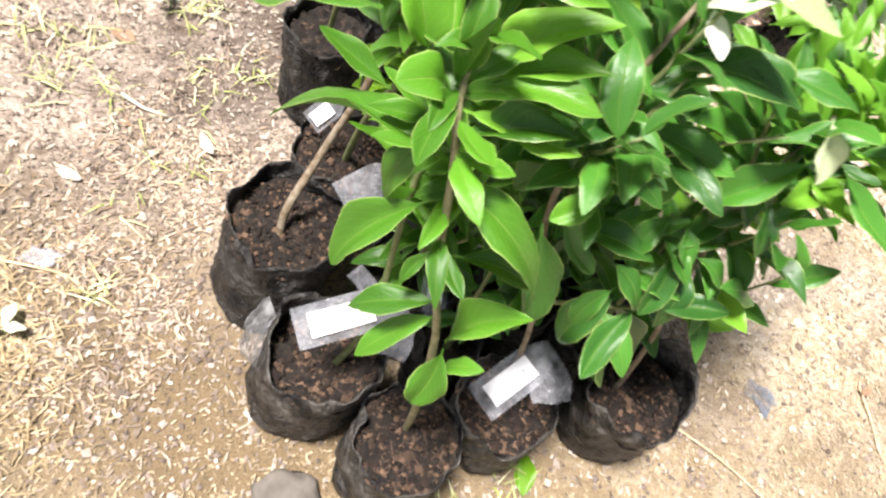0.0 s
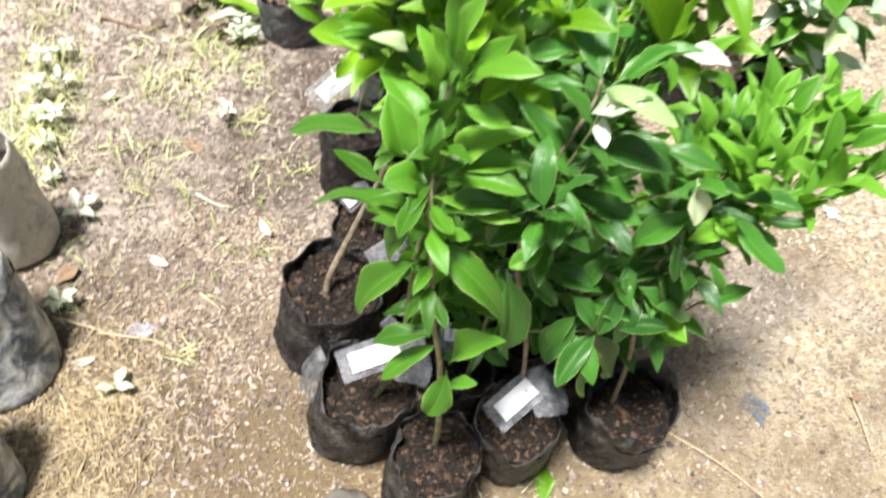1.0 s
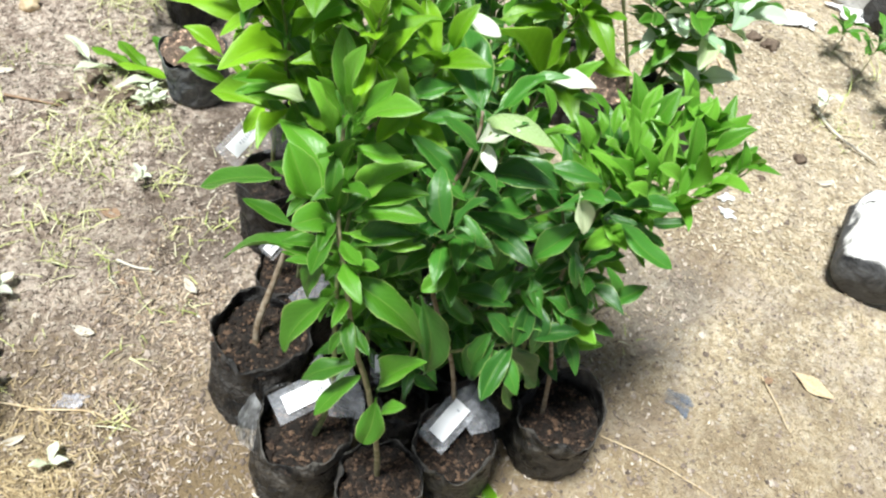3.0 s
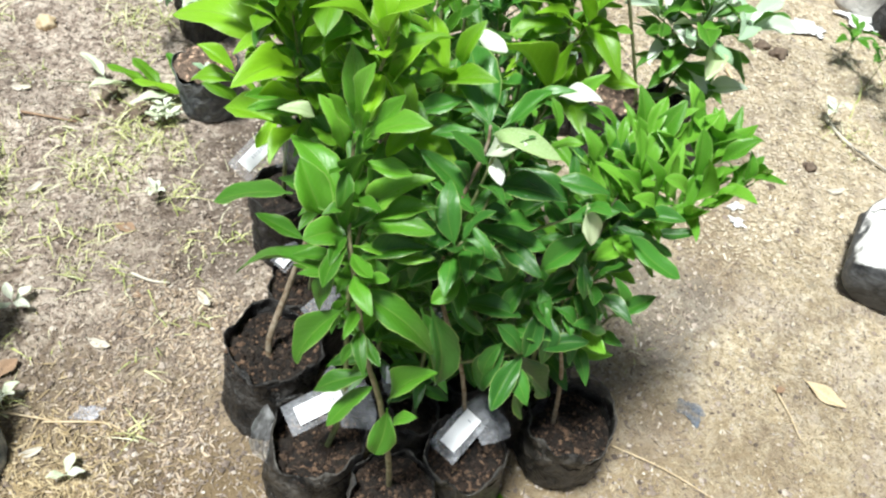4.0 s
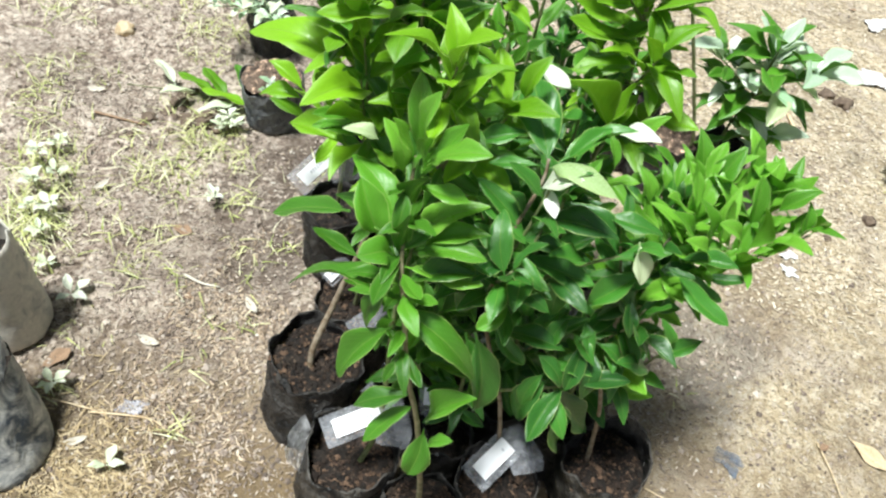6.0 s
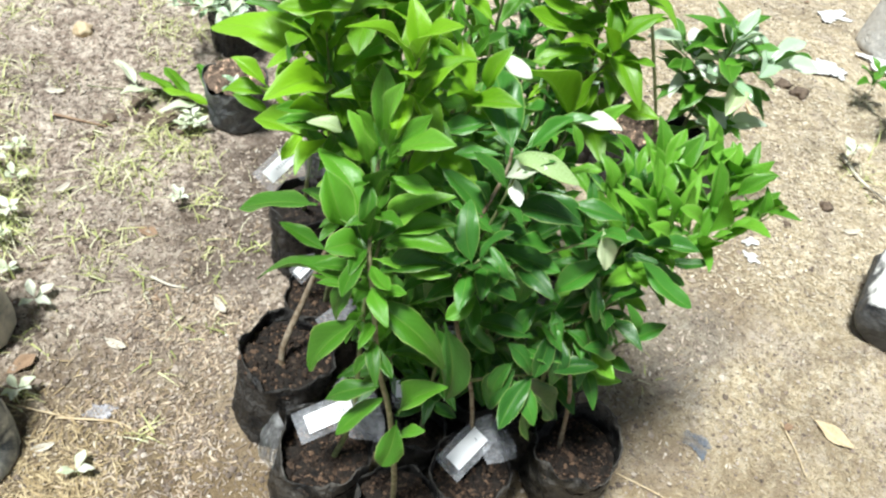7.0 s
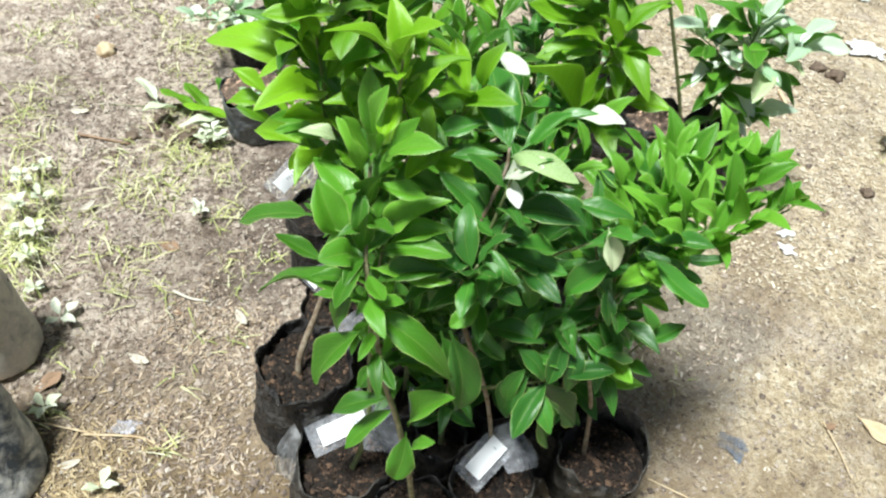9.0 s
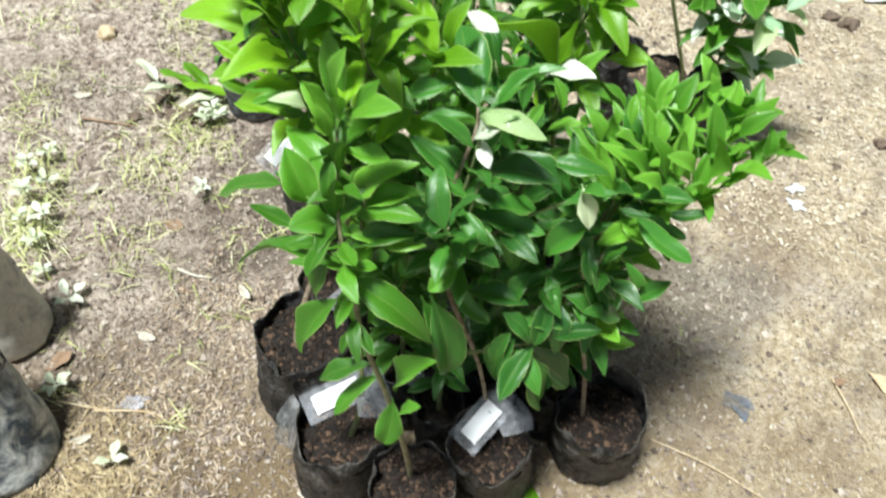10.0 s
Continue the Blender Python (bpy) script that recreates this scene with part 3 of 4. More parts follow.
GLOSSY_DARK_A = [
    (-0.050, 0.098, 0.668, -58, 22, 0.085, -10), (-0.053, 0.092, 0.592, -104, 16, 0.09, 12), (-0.061, 0.072, 0.555, -99, -1, 0.087, 10),
    (0.009, 0.102, 0.615, -90, -5, 0.068, 12), (-0.072, 0.062, 0.518, -100, 14, 0.058, 10), (-0.092, 0.072, 0.641, -90, -56, 0.042, 15),
    (-0.054, 0.052, 0.437, -98, 8, 0.077, 9), (-0.069, 0.032, 0.475, -102, -44, 0.071, 10),
]
GLOSSY_DARK2_A = [
    (-0.011, 0.032, 0.44, -104, -42, 0.058, 10), (0.013, 0.052, 0.405, -90, -7, 0.076, 9), (0.009, 0.032, 0.406, 143, -64, 0.059, -5),
    (0.017, 0.032, 0.397, 135, -71, 0.088, -6), (0.02, 0.032, 0.374, -98, -74, 0.13, 17), (0.024, 0.042, 0.366, -77, -57, 0.127, 15),
    (-0.084, 0.002, 0.488, -131, -76, 0.132, 9), (-0.094, 0.002, 0.482, -103, -69, 0.125, 13), (-0.072, 0.052, 0.559, 118, -62, 0.094, -11),
    (-0.085, 0.132, 0.672, 111, -17, 0.059, -12), (-0.066, 0.112, 0.648, 101, -7, 0.053, -12), (-0.044, 0.102, 0.671, -50, 32, 0.056, 10),
]
SPREADING_DARKE_A = [
    (-0.109, -0.023, 0.445, -97, -36, 0.053, 11), (-0.093, -0.008, 0.524, -160, -45, 0.046, 6), (-0.079, -0.008, 0.488, -108, -52, 0.053, 13),
    (-0.088, 0.002, 0.566, 118, -46, 0.079, -8), (-0.056, 0.022, 0.554, -113, -21, 0.083, 11), (-0.041, 0.042, 0.537, -101, -23, 0.058, 12),
    (-0.07, 0.012, 0.566, -108, 9, 0.033, 11), (-0.055, 0.032, 0.563, -100, 19, 0.062, 12), (-0.021, 0.042, 0.536, -90, 17, 0.05, 11),
    (-0.149, -0.008, 0.478, 130, -39, 0.062, -6), (-0.118, 0.002, 0.459, 120, -29, 0.047, -7), (-0.162, 0.012, 0.528, 167, -64, 0.071, -1),
]
SPREADING_FRESH_A = [
    (-0.04, 0.142, 0.576, 40, 57, 0.073, -10), (-0.043, 0.122, 0.596, -14, 43, 0.057, 0), (-0.02, 0.142, 0.601, -18, 40, 0.042, 0),
    (0.007, 0.162, 0.605, 42, 57, 0.051, -12), (0.036, 0.152, 0.581, -4, 52, 0.05, -3), (0.024, 0.142, 0.57, 36, 63, 0.084, -11),
    (0.041, 0.142, 0.575, -70, 45, 0.042, 9), (0.042, 0.122, 0.586, -74, 46, 0.054, 10), (0.045, 0.102, 0.572, -90, 70, 0.036, 14),
    (0.014, 0.062, 0.571, 90, 83, 0.07, 19), (0.022, 0.102, 0.57, 35, 68, 0.067, -11), (-0.01, 0.062, 0.565, 52, 76, 0.067, -15),
]
SPREADING_FRESH_B = [
    (-0.047, 0.092, 0.584, 33, 58, 0.046, -9), (-0.045, 0.062, 0.558, 106, 54, 0.064, -21),
]
SPREADING_FRESH2_A = [
    (-0.024, 0.062, 0.565, 90, 62, 0.072, -20), (-0.062, 0.102, 0.569, 65, 39, 0.031, -13), (-0.008, 0.142, 0.577, -62, 48, 0.066, 8),
    (-0.036, 0.112, 0.58, 45, 35, 0.053, -11), (0.059, 0.172, 0.552, -13, 63, 0.07, -2), (0.002, 0.052, 0.58, 117, 48, 0.066, -21),
    (0.041, 0.082, 0.55, -90, 64, 0.053, 13), (-0.052, 0.062, 0.551, 90, 46, 0.076, -16), (-0.073, 0.042, 0.555, 90, 50, 0.077, -17),
    (-0.001, 0.102, 0.575, 62, 44, 0.061, -14), (-0.013, 0.092, 0.561, -9, 70, 0.061, -2), (0.021, 0.062, 0.566, -128, 61, 0.034, 20),
]
SPREADING_FRESH2_B = [
    (-0.023, 0.042, 0.563, 126, 43, 0.071, -19),
]
LEANING_YELLOW_A = [
    (0.001, 0.112, 0.633, 80, -1, 0.136, -13), (-0.087, 0.182, 0.524, 79, 25, 0.061, -10), (-0.088, 0.182, 0.509, 90, -10, 0.067, -13),
    (-0.087, 0.182, 0.475, 117, 41, 0.061, -15), (0.015, 0.082, 0.543, 72, -10, 0.099, -11), (0.067, 0.022, 0.621, 106, 20, 0.039, -13),
    (0.015, 0.092, 0.645, -152, 64, 0.079, -3), (0.01, 0.112, 0.584, 119, -16, 0.044, -13), (-0.05, 0.152, 0.547, -90, 71, 0.056, -21),
    (-0.003, 0.122, 0.615, 106, 10, 0.037, -13), (0.089, 0.032, 0.643, 90, 72, 0.061, -16),
]
BACK_YELLOW2_A = [
    (0.099, -0.095, 0.654, 90, 64, 0.062, -15), (0.127, -0.105, 0.677, 62, 12, 0.067, -10), (0.14, -0.105, 0.662, -80, 72, 0.075, 19),
    (0.09, -0.075, 0.723, 130, 41, 0.042, -19), (0.089, -0.075, 0.73, -131, 13, 0.064, 13), (0.095, -0.075, 0.735, -103, 29, 0.051, 17),
    (0.131, -0.075, 0.717, -22, 68, 0.059, 7), (0.089, -0.075, 0.74, -90, 73, 0.055, -22), (0.054, -0.095, 0.756, -74, 22, 0.041, 15),
    (0.013, -0.075, 0.735, -105, 58, 0.075, -20), (-0.019, -0.055, 0.715, 90, 57, 0.041, -14), (0.012, -0.075, 0.708, 90, 84, 0.057, -17),
]
BACK_YELLOW2_B = [
    (0.057, -0.065, 0.726, -72, 61, 0.066, 18),
]
GOLDEN_YELLOW3_A = [
    (-0.02, -0.13, 0.591, 136, 46, 0.144, 22), (-0.009, -0.05, 0.636, 118, -1, 0.087, -13), (0.0, -0.05, 0.63, -100, 56, 0.102, 18),
    (-0.003, -0.05, 0.646, -146, -9, 0.099, 10), (-0.008, -0.05, 0.661, 102, 16, 0.104, -16), (-0.025, -0.1, 0.57, -90, 77, 0.078, 19),
    (-0.013, -0.03, 0.672, 103, 18, 0.098, -16), (-0.013, -0.03, 0.68, -110, 46, 0.087, 19), (-0.089, -0.15, 0.666, 120, 18, 0.043, -15),
    (0.005, -0.06, 0.612, 150, -41, 0.062, -5), (-0.005, -0.05, 0.62, -128, 43, 0.069, 21),
]
GLOSSY_ARCHED_A = [
    (-0.057, 0.088, 0.668, -112, 9, 0.074, -5),
]
SPREADING_DARKF_A = [
    (-0.123, -0.023, 0.447, 174, -47, 0.068, 1), (-0.11, -0.018, 0.431, -170, -55, 0.072, 3), (-0.137, -0.018, 0.444, -133, -13, 0.046, 8),
    (-0.147, -0.018, 0.475, 153, -51, 0.054, -3), (-0.129, -0.008, 0.468, -146, -42, 0.049, 7),
]
GLOSSY_OVERLIT_A = [
    (0.05, 0.072, 0.621, -145, -54, 0.046, 8), (-0.233, 0.092, 0.64, 106, 18, 0.04, -12),
]
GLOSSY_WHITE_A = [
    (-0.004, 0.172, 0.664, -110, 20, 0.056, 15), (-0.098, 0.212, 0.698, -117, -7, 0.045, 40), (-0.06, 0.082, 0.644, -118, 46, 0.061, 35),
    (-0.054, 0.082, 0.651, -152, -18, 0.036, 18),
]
SPREADING_MIDDLE_A = [
    (-0.159, 0.062, 0.609, -90, 26, 0.04, 12), (-0.139, 0.112, 0.639, -71, 50, 0.048, 12), (-0.132, 0.122, 0.623, -106, -3, 0.036, 13),
    (-0.097, 0.092, 0.573, 52, 48, 0.05, -11), (-0.146, 0.122, 0.586, 39, 50, 0.041, -8), (-0.082, 0.122, 0.577, 29, 41, 0.031, -8),
    (-0.068, 0.132, 0.572, 2, 39, 0.039, -3), (-0.125, 0.112, 0.573, -69, 43, 0.039, 10), (-0.165, 0.092, 0.623, 149, -31, 0.042, -5),
    (-0.135, 0.062, 0.59, 130, -27, 0.036, -8), (-0.077, 0.152, 0.58, 72, 36, 0.04, -14), (-0.056, 0.162, 0.577, 42, 42, 0.037, -10),
]
TALL_ROUND_A = [
    (-0.02, 0.01, 0.381, 172, -62, 0.068, -8), (-0.092, 0.085, 0.579, 146, 31, 0.057, -28), (0.033, 0.105, 0.528, 139, -26, 0.045, -16),
    (0.017, 0.135, 0.532, -112, 23, 0.06, 26), (-0.111, 0.085, 0.598, 54, 57, 0.064, -13),
]
TAG_B = (0.055, 0.04, 0.277, 127, -12, -23)
TAG_B_STRIP = (0.026, 0.05, 0.237, 53, -20, -20)
TAG_D = (0.016, 0.051, 0.223, 148, -17, -10)
TAG_A3 = (0.031, -0.051, 0.362, 148, -24, -33)
TAG_A = (0.088, 0.073, 0.253, 133, -31, -28)
TAG_A2 = (-0.016, 0.008, 0.252, 132, -45, -35)
TAG_IN = (0.038, -0.07, 0.203, 13, -2, -3)
TAG_IN2 = (-0.04, -0.021, 0.302, 111, -23, -29)


def tag_at(x, y, z, az, rise, roll, **kw):
    return Matrix.Translation((x, y, z)) @ leaf_pose((0, 0, 0), az, rise, 1.0, roll), kw


# ---- potted seedlings in the front row ----
potted("potted_citrus", "leaning yellow-green citrus seedling in black plastic nursery bag", (0.137, -0.062), dict(r0=0.072, r1=0.072, h=0.172, soil=0.026, rag=0.005, lean=(-0.004, 0.012), foot=(-0.026, -0.010)),
       [(-0.012, -0.004, 0.150), (-0.010, 0.012, 0.190), (0.012, 0.060, 0.275), (0.045, 0.085, 0.42), (0.032, 0.102, 0.59), (0.002, 0.112, 0.668), (-0.065, 0.122, 0.735)],
       [(LEANING_YELLOW_A, YELLOW)], 11, (YELLOW, 14, 0.6, (0.06, 0.085), (0, 50)), bushy=(5, GREEN, 9, (0.06, 0.08), 0.055, 0.45), fibres=220, stem_r=(0.0056, 0.002), bark=BARK_BROWN,
       tags=[tag_at(*TAG_A, long=0.07, wide=0.04, paper=False, knot=False)])
potted("potted_citrus", "tagged citrus seedling in black nursery bag with folded clear rim", (0.240, -0.185), dict(r0=0.070, r1=0.063, h=0.168, soil=0.03, rag=0.009, tear=(150, 0.03), film=FILM_MID, foot=(-0.020, 0.0)),
       [(0.01, 0.0, 0.135), (0.03, 0.02, 0.25), (0.02, 0.08, 0.42), (0.03, 0.12, 0.55)], [], 12, (GREEN, 20, 0.6, (0.055, 0.085), (0, 50)), fibres=300, dry=True,
       tags=[tag_at(*TAG_B), tag_at(*TAG_B_STRIP, long=0.045, wide=0.02, paper=False, knot=False)])
potted("potted_citrus", "tall bright green citrus seedling in black plastic nursery bag", (0.357, -0.235), dict(r0=0.063, r1=0.059, h=0.160, soil=0.018, rag=0.005, film=FILM_MID, foot=(-0.006, 0.0)),
       [(-0.006, 0.012, 0.138), (-0.012, 0.012, 0.238), (-0.030, 0.013, 0.389), (-0.051, 0.025, 0.460), (-0.069, 0.05, 0.544), (-0.083, 0.075, 0.582), (-0.09, 0.105, 0.632), (-0.093, 0.13, 0.675)],
       [(TALL_GREEN_A, FRESH), (TALL_GREEN_B, GREEN), (TALL_GREEN2_A, GREEN), (TALL_GREEN2_B, GREEN), (TALL_ROUND_A, ROUND)], 13, (GREEN, 14, 0.45, (0.045, 0.075), (-5, 50)), fibres=420, stem_r=(0.0042, 0.0017), dry=True, bark=BARK_TAN)
potted("potted_citrus", "dark glossy citrus seedling in black nursery bag with paper tag", (0.446, -0.152), dict(r0=0.060, r1=0.058, h=0.165, soil=0.03, rag=0.006, tear=(280, -0.01), film=FILM_MID, foot=(0.015, 0.016)),
       [(0.0, 0.025, 0.13), (-0.03, 0.04, 0.3), (-0.075, 0.045, 0.45), (-0.078, 0.052, 0.574), (-0.06, 0.092, 0.642), (-0.06, 0.102, 0.668)],
       [(GLOSSY_OVERLIT_A, OVERLIT_LEAVES), (GLOSSY_WHITE_A, WHITE_LEAVES), (GLOSSY_ARCHED_A, ARCHED), (GLOSSY_BIG_A, BIG_DARK), (GLOSSY_DARK_A, DARK), (GLOSSY_DARK2_A, DARK)], 14, None, fibres=300, dry=True, bushy=(4, DARK, 9, (0.05, 0.075), 0.055, 0.42, 0.62), bark=BARK_BROWN, stem_r=(0.0034, 0.0016),
       branches=[([(-0.05, 0.03, 0.33), (0.02, 0.03, 0.38), (0.06, 0.04, 0.40)], (DARK, 5, 0.4, (0.06, 0.09), (-30, 20))),
                 ([(-0.07, 0.05, 0.5), (0.0, 0.07, 0.56), (0.06, 0.08, 0.60)], (DARK, 6, 0.3, (0.06, 0.09), (0, 40)))],
       tags=[tag_at(*TAG_D, long=0.1, wide=0.045, marks=1)])
potted("potted_citrus", "spreading bright citrus seedling in torn black nursery bag", (0.610, -0.062), dict(r0=0.071, r1=0.063, h=0.160, soil=0.034, rag=0.010, tear=(72, 0.042), lean=(-0.014, -0.012), film=FILM_MID, foot=(-0.006, 0.012)),
       [(-0.035, 0.0, 0.122), (-0.04, -0.008, 0.155), (-0.055, 0.0, 0.26), (-0.08, 0.005, 0.366), (-0.087, 0.032, 0.487), (-0.05, 0.1, 0.56)],
       [(SPREADING_DARKE_A, DARK), (SPREADING_DARKF_A, DARK), (SPREADING_MIDDLE_A, FRESH), (SPREADING_FRESH_A, FRESH), (SPREADING_FRESH_B, FRESH), (SPREADING_FRESH2_A, FRESH), (SPREADING_FRESH2_B, FRESH)], 15, (FRESH, 8, 0.5, (0.06, 0.09), (0, 50)), fibres=300, dry=True, bushy=(5, DARK, 9, (0.05, 0.075), 0.05, 0.55), stem_r=(0.0040, 0.0016), bark=BARK_BROWN,
       branches=[([(-0.085, 0.02, 0.44), (-0.05, 0.05, 0.49), (-0.016, 0.06, 0.52), (0.047, 0.092, 0.55), (0.09, 0.12, 0.57)], (FRESH, 20, 0.2, (0.055, 0.08), (20, 65))),
                 ([(-0.087, 0.03, 0.48), (-0.05, 0.09, 0.54), (-0.02, 0.15, 0.58)], (FRESH, 22, 0.2, (0.055, 0.085), (20, 70))),
                 ([(-0.087, 0.03, 0.46), (-0.07, 0.12, 0.49), (-0.055, 0.20, 0.50)], (DARK, 14, 0.2, (0.06, 0.085), (0, 50))),
                 ([(-0.07, 0.05, 0.47), (-0.03, 0.14, 0.46), (0.0, 0.24, 0.45)], (FRESH, 22, 0.2, (0.055, 0.085), (10, 60))),
                 ([(-0.016, 0.06, 0.52), (0.03, 0.13, 0.545), (0.06, 0.19, 0.56)], (FRESH, 20, 0.2, (0.055, 0.085), (30, 70)))])
for ob in [o for o in scene.objects if str(o.name) == "potted_citrus.001"]:
    verts = []
    for i in range(12):
        a = radians(158 + 4.5 * i)
        for j in range(6):
            r = 0.0700 + 0.004 * n3(i * 0.9, j * 0.9) + 0.0040 * j
            verts.append((r * math.cos(a) - 0.004, r * math.sin(a), 0.112 + 0.012 * j + 0.010 * n3(i * 0.7, 5 + j * 0.3)))
    part("rim_flap", mesh_of("rim_flap", verts, grid_faces(12, 6), MILKY), ob, "clear crinkled plastic rim flap")
# ---- the rows behind ----
potted("potted_citrus", "yellow-green citrus seedling in black nursery bag beside others", (0.148, 0.068), dict(rag=0.006, soil=0.016, r0=0.062, r1=0.064),
       [(0.0, 0.0, 0.13), (0.03, -0.03, 0.3), (0.10, -0.07, 0.5), (0.132, -0.09, 0.63), (0.09, -0.075, 0.725), (0.08, -0.07, 0.80)],
       [(BACK_YELLOW2_A, YELLOW), (BACK_YELLOW2_B, YELLOW)], 31, (GREEN, 26, 0.35, (0.06, 0.09), (0, 50)), bushy=(5, YELLOW, 10, (0.06, 0.085), 0.07, 0.5), dry=True, fibres=200,
       branches=[([(0.08, -0.06, 0.45), (0.03, -0.05, 0.6), (0.02, -0.06, 0.74)], (YELLOW, 14, 0.3, (0.08, 0.11), (10, 60)))], tags=[tag_at(*TAG_A2, long=0.05, wide=0.03, knot=False)])
potted("potted_citrus", "citrus seedling with plastic tag in black nursery bag", (0.04, 0.262), dict(r0=0.062, rag=0.006),
       [(0, 0, 0.13), (0.02, -0.03, 0.25), (0.04, -0.07, 0.38), (0.02, -0.1, 0.48)], [], 32, (YELLOW, 5, 0.75, (0.06, 0.08), (0, 50)), dry=True, tags=[tag_at(*TAG_A3, long=0.10)])
potted("potted_citrus", "golden-green citrus seedling standing above its neighbours in black bag", (0.47, 0.25), dict(),
       [(0, 0, 0.13), (-0.01, -0.02, 0.3), (-0.02, -0.04, 0.5), (-0.012, -0.03, 0.611), (-0.02, -0.01, 0.704), (-0.02, 0.0, 0.80)],
       [(GOLDEN_YELLOW3_A, YELLOW)], 33, (YELLOW, 26, 0.2, (0.06, 0.09), (-10, 60)), bushy=(5, YELLOW, 10, (0.06, 0.09), 0.07))
for n, (x, y, h, dx, dy, meshes, many) in enumerate((
        (0.29, -0.045, 0.52, 0.02, 0.04, GREEN, 36), (0.42, -0.005, 0.58, 0.0, 0.06, DARK, 40), (0.55, 0.085, 0.52, 0.03, 0.04, FRESH, 36),
        (0.29, 0.10, 0.70, 0.02, -0.02, GREEN, 42), (0.42, 0.125, 0.62, -0.01, 0.03, DARK, 38), (0.17, 0.21, 0.74, 0.0, -0.03, YELLOW, 34),
        (0.31, 0.235, 0.74, 0.02, 0.0, GREEN, 36), (0.42, 0.38, 0.66, 0.0, 0.0, GREEN, 20), (0.12, 0.37, 0.70, 0.02, 0.0, YELLOW, 24), (0.27, 0.38, 0.72, 0.0, 0.0, YELLOW, 24), (0.37, 0.54, 0.62, 0.0, 0.0, DARK, 30), (0.22, 0.53, 0.64, 0.0, 0.0, GREEN, 28), (0.05, 0.42, 0.50, 0.03, 0.0, YELLOW, 20))):
    potted("potted_citrus", "leafy citrus seedling crowded among others in black nursery bag", (x, y), dict(r0=0.058, r1=0.058),
           [(0, 0, 0.13), (0.2 * dx, 0.2 * dy, 0.3), (dx, dy, h)], [], 50 + n, (meshes, many, 0.12, (0.055, 0.085), (-25, 55)), fibres=40, bushy=(5, meshes, 11, (0.05, 0.085), 0.07),
           tags=[tag_at(*TAG_IN, long=0.05, wide=0.03, knot=False)] if n == 0 else [tag_at(*TAG_IN2, long=0.06, wide=0.03, paper=False)] if n in (1, 2) else ())
potted("potted_citrus", "short dark citrus seedling in small black nursery bag", (0.517, -0.022), dict(r0=0.044, r1=0.044, h=0.165),
       [(0, 0, 0.13), (0.0, 0.0, 0.25), (-0.01, 0.01, 0.38)], [], 66, (DARK, 22, 0.25, (0.05, 0.075), (-20, 50)), fibres=40)
potted("potted_citrus", "short dark citrus seedling in small black nursery bag", (0.362, -0.105), dict(r0=0.038, r1=0.038, h=0.15),
       [(0, 0, 0.12), (0.0, 0.01, 0.22), (0.0, 0.02, 0.33)], [], 67, (DARK, 16, 0.35, (0.045, 0.065), (-10, 50)), fibres=40)
# ---- farther pots ----
potted("potted_seedling", "small black nursery bag of dry soil with a pale weed", (-0.25, 0.612), dict(r0=0.064, r1=0.068, h=0.116, soil=-0.002, rag=0.004, film=FILM_GLOSSY),
       [(0.01, -0.03, 0.10), (0.015, -0.035, 0.12), (0.02, -0.04, 0.14)], [], 71, (GLARE_LEAVES, 8, 0.3, (0.02, 0.035), (0, 40)), group="farther pots", stem_r=(0.0015, 0.001), dry=True, earth=SOIL_PALE)
potted("potted_seedling", "small-leaved pale green seedling in black nursery bag", (-0.37, 0.87), dict(h=0.12, r0=0.058, r1=0.058),
       [(0, 0, 0.085), (-0.01, -0.03, 0.14), (-0.02, -0.06, 0.19)], [], 72, (WHITISH, 16, 0.1, (0.045, 0.07), (-20, 40)), group="farther pots",
       branches=[([(0, 0, 0.10), (-0.05, -0.06, 0.14), (-0.10, -0.10, 0.15)], (WHITISH, 14, 0.2, (0.045, 0.065), (-20, 40))), ([(0, 0, 0.10), (0.03, -0.07, 0.15), (0.06, -0.11, 0.15)], (WHITISH, 14, 0.2, (0.045, 0.065), (-20, 40))),
                 ([(0, 0, 0.11), (-0.07, 0.0, 0.18), (-0.13, 0.0, 0.20)], (WHITISH, 14, 0.2, (0.045, 0.065), (-20, 40)))])
potted("potted_seedling", "black nursery bag with a low weedy seedling", (0.54, 0.81), dict(h=0.17, r0=0.062, r1=0.064), [(0, 0, 0.13), (-0.02, 0.0, 0.2), (-0.03, -0.01, 0.27)], [], 73,
       (GLARE_LEAVES, 12, 0.3, (0.03, 0.05), (0, 40)), group="farther pots")
potted("potted_seedling", "bare thin grafted stem in black nursery bag", (0.640, 0.765), dict(h=0.14, soil=0.004, r0=0.066, r1=0.068), [(0.040, -0.018, 0.12), (0.046, -0.025, 0.167), (-0.023, -0.025, 0.349), (-0.070, -0.025, 0.465), (-0.122, -0.025, 0.60)], [], 74,
       (DARK, 5, 0.8, (0.07, 0.09), (-10, 40)), group="farther pots", stem_r=(0.0042, 0.003), dry=True, earth=SOIL_PALE)
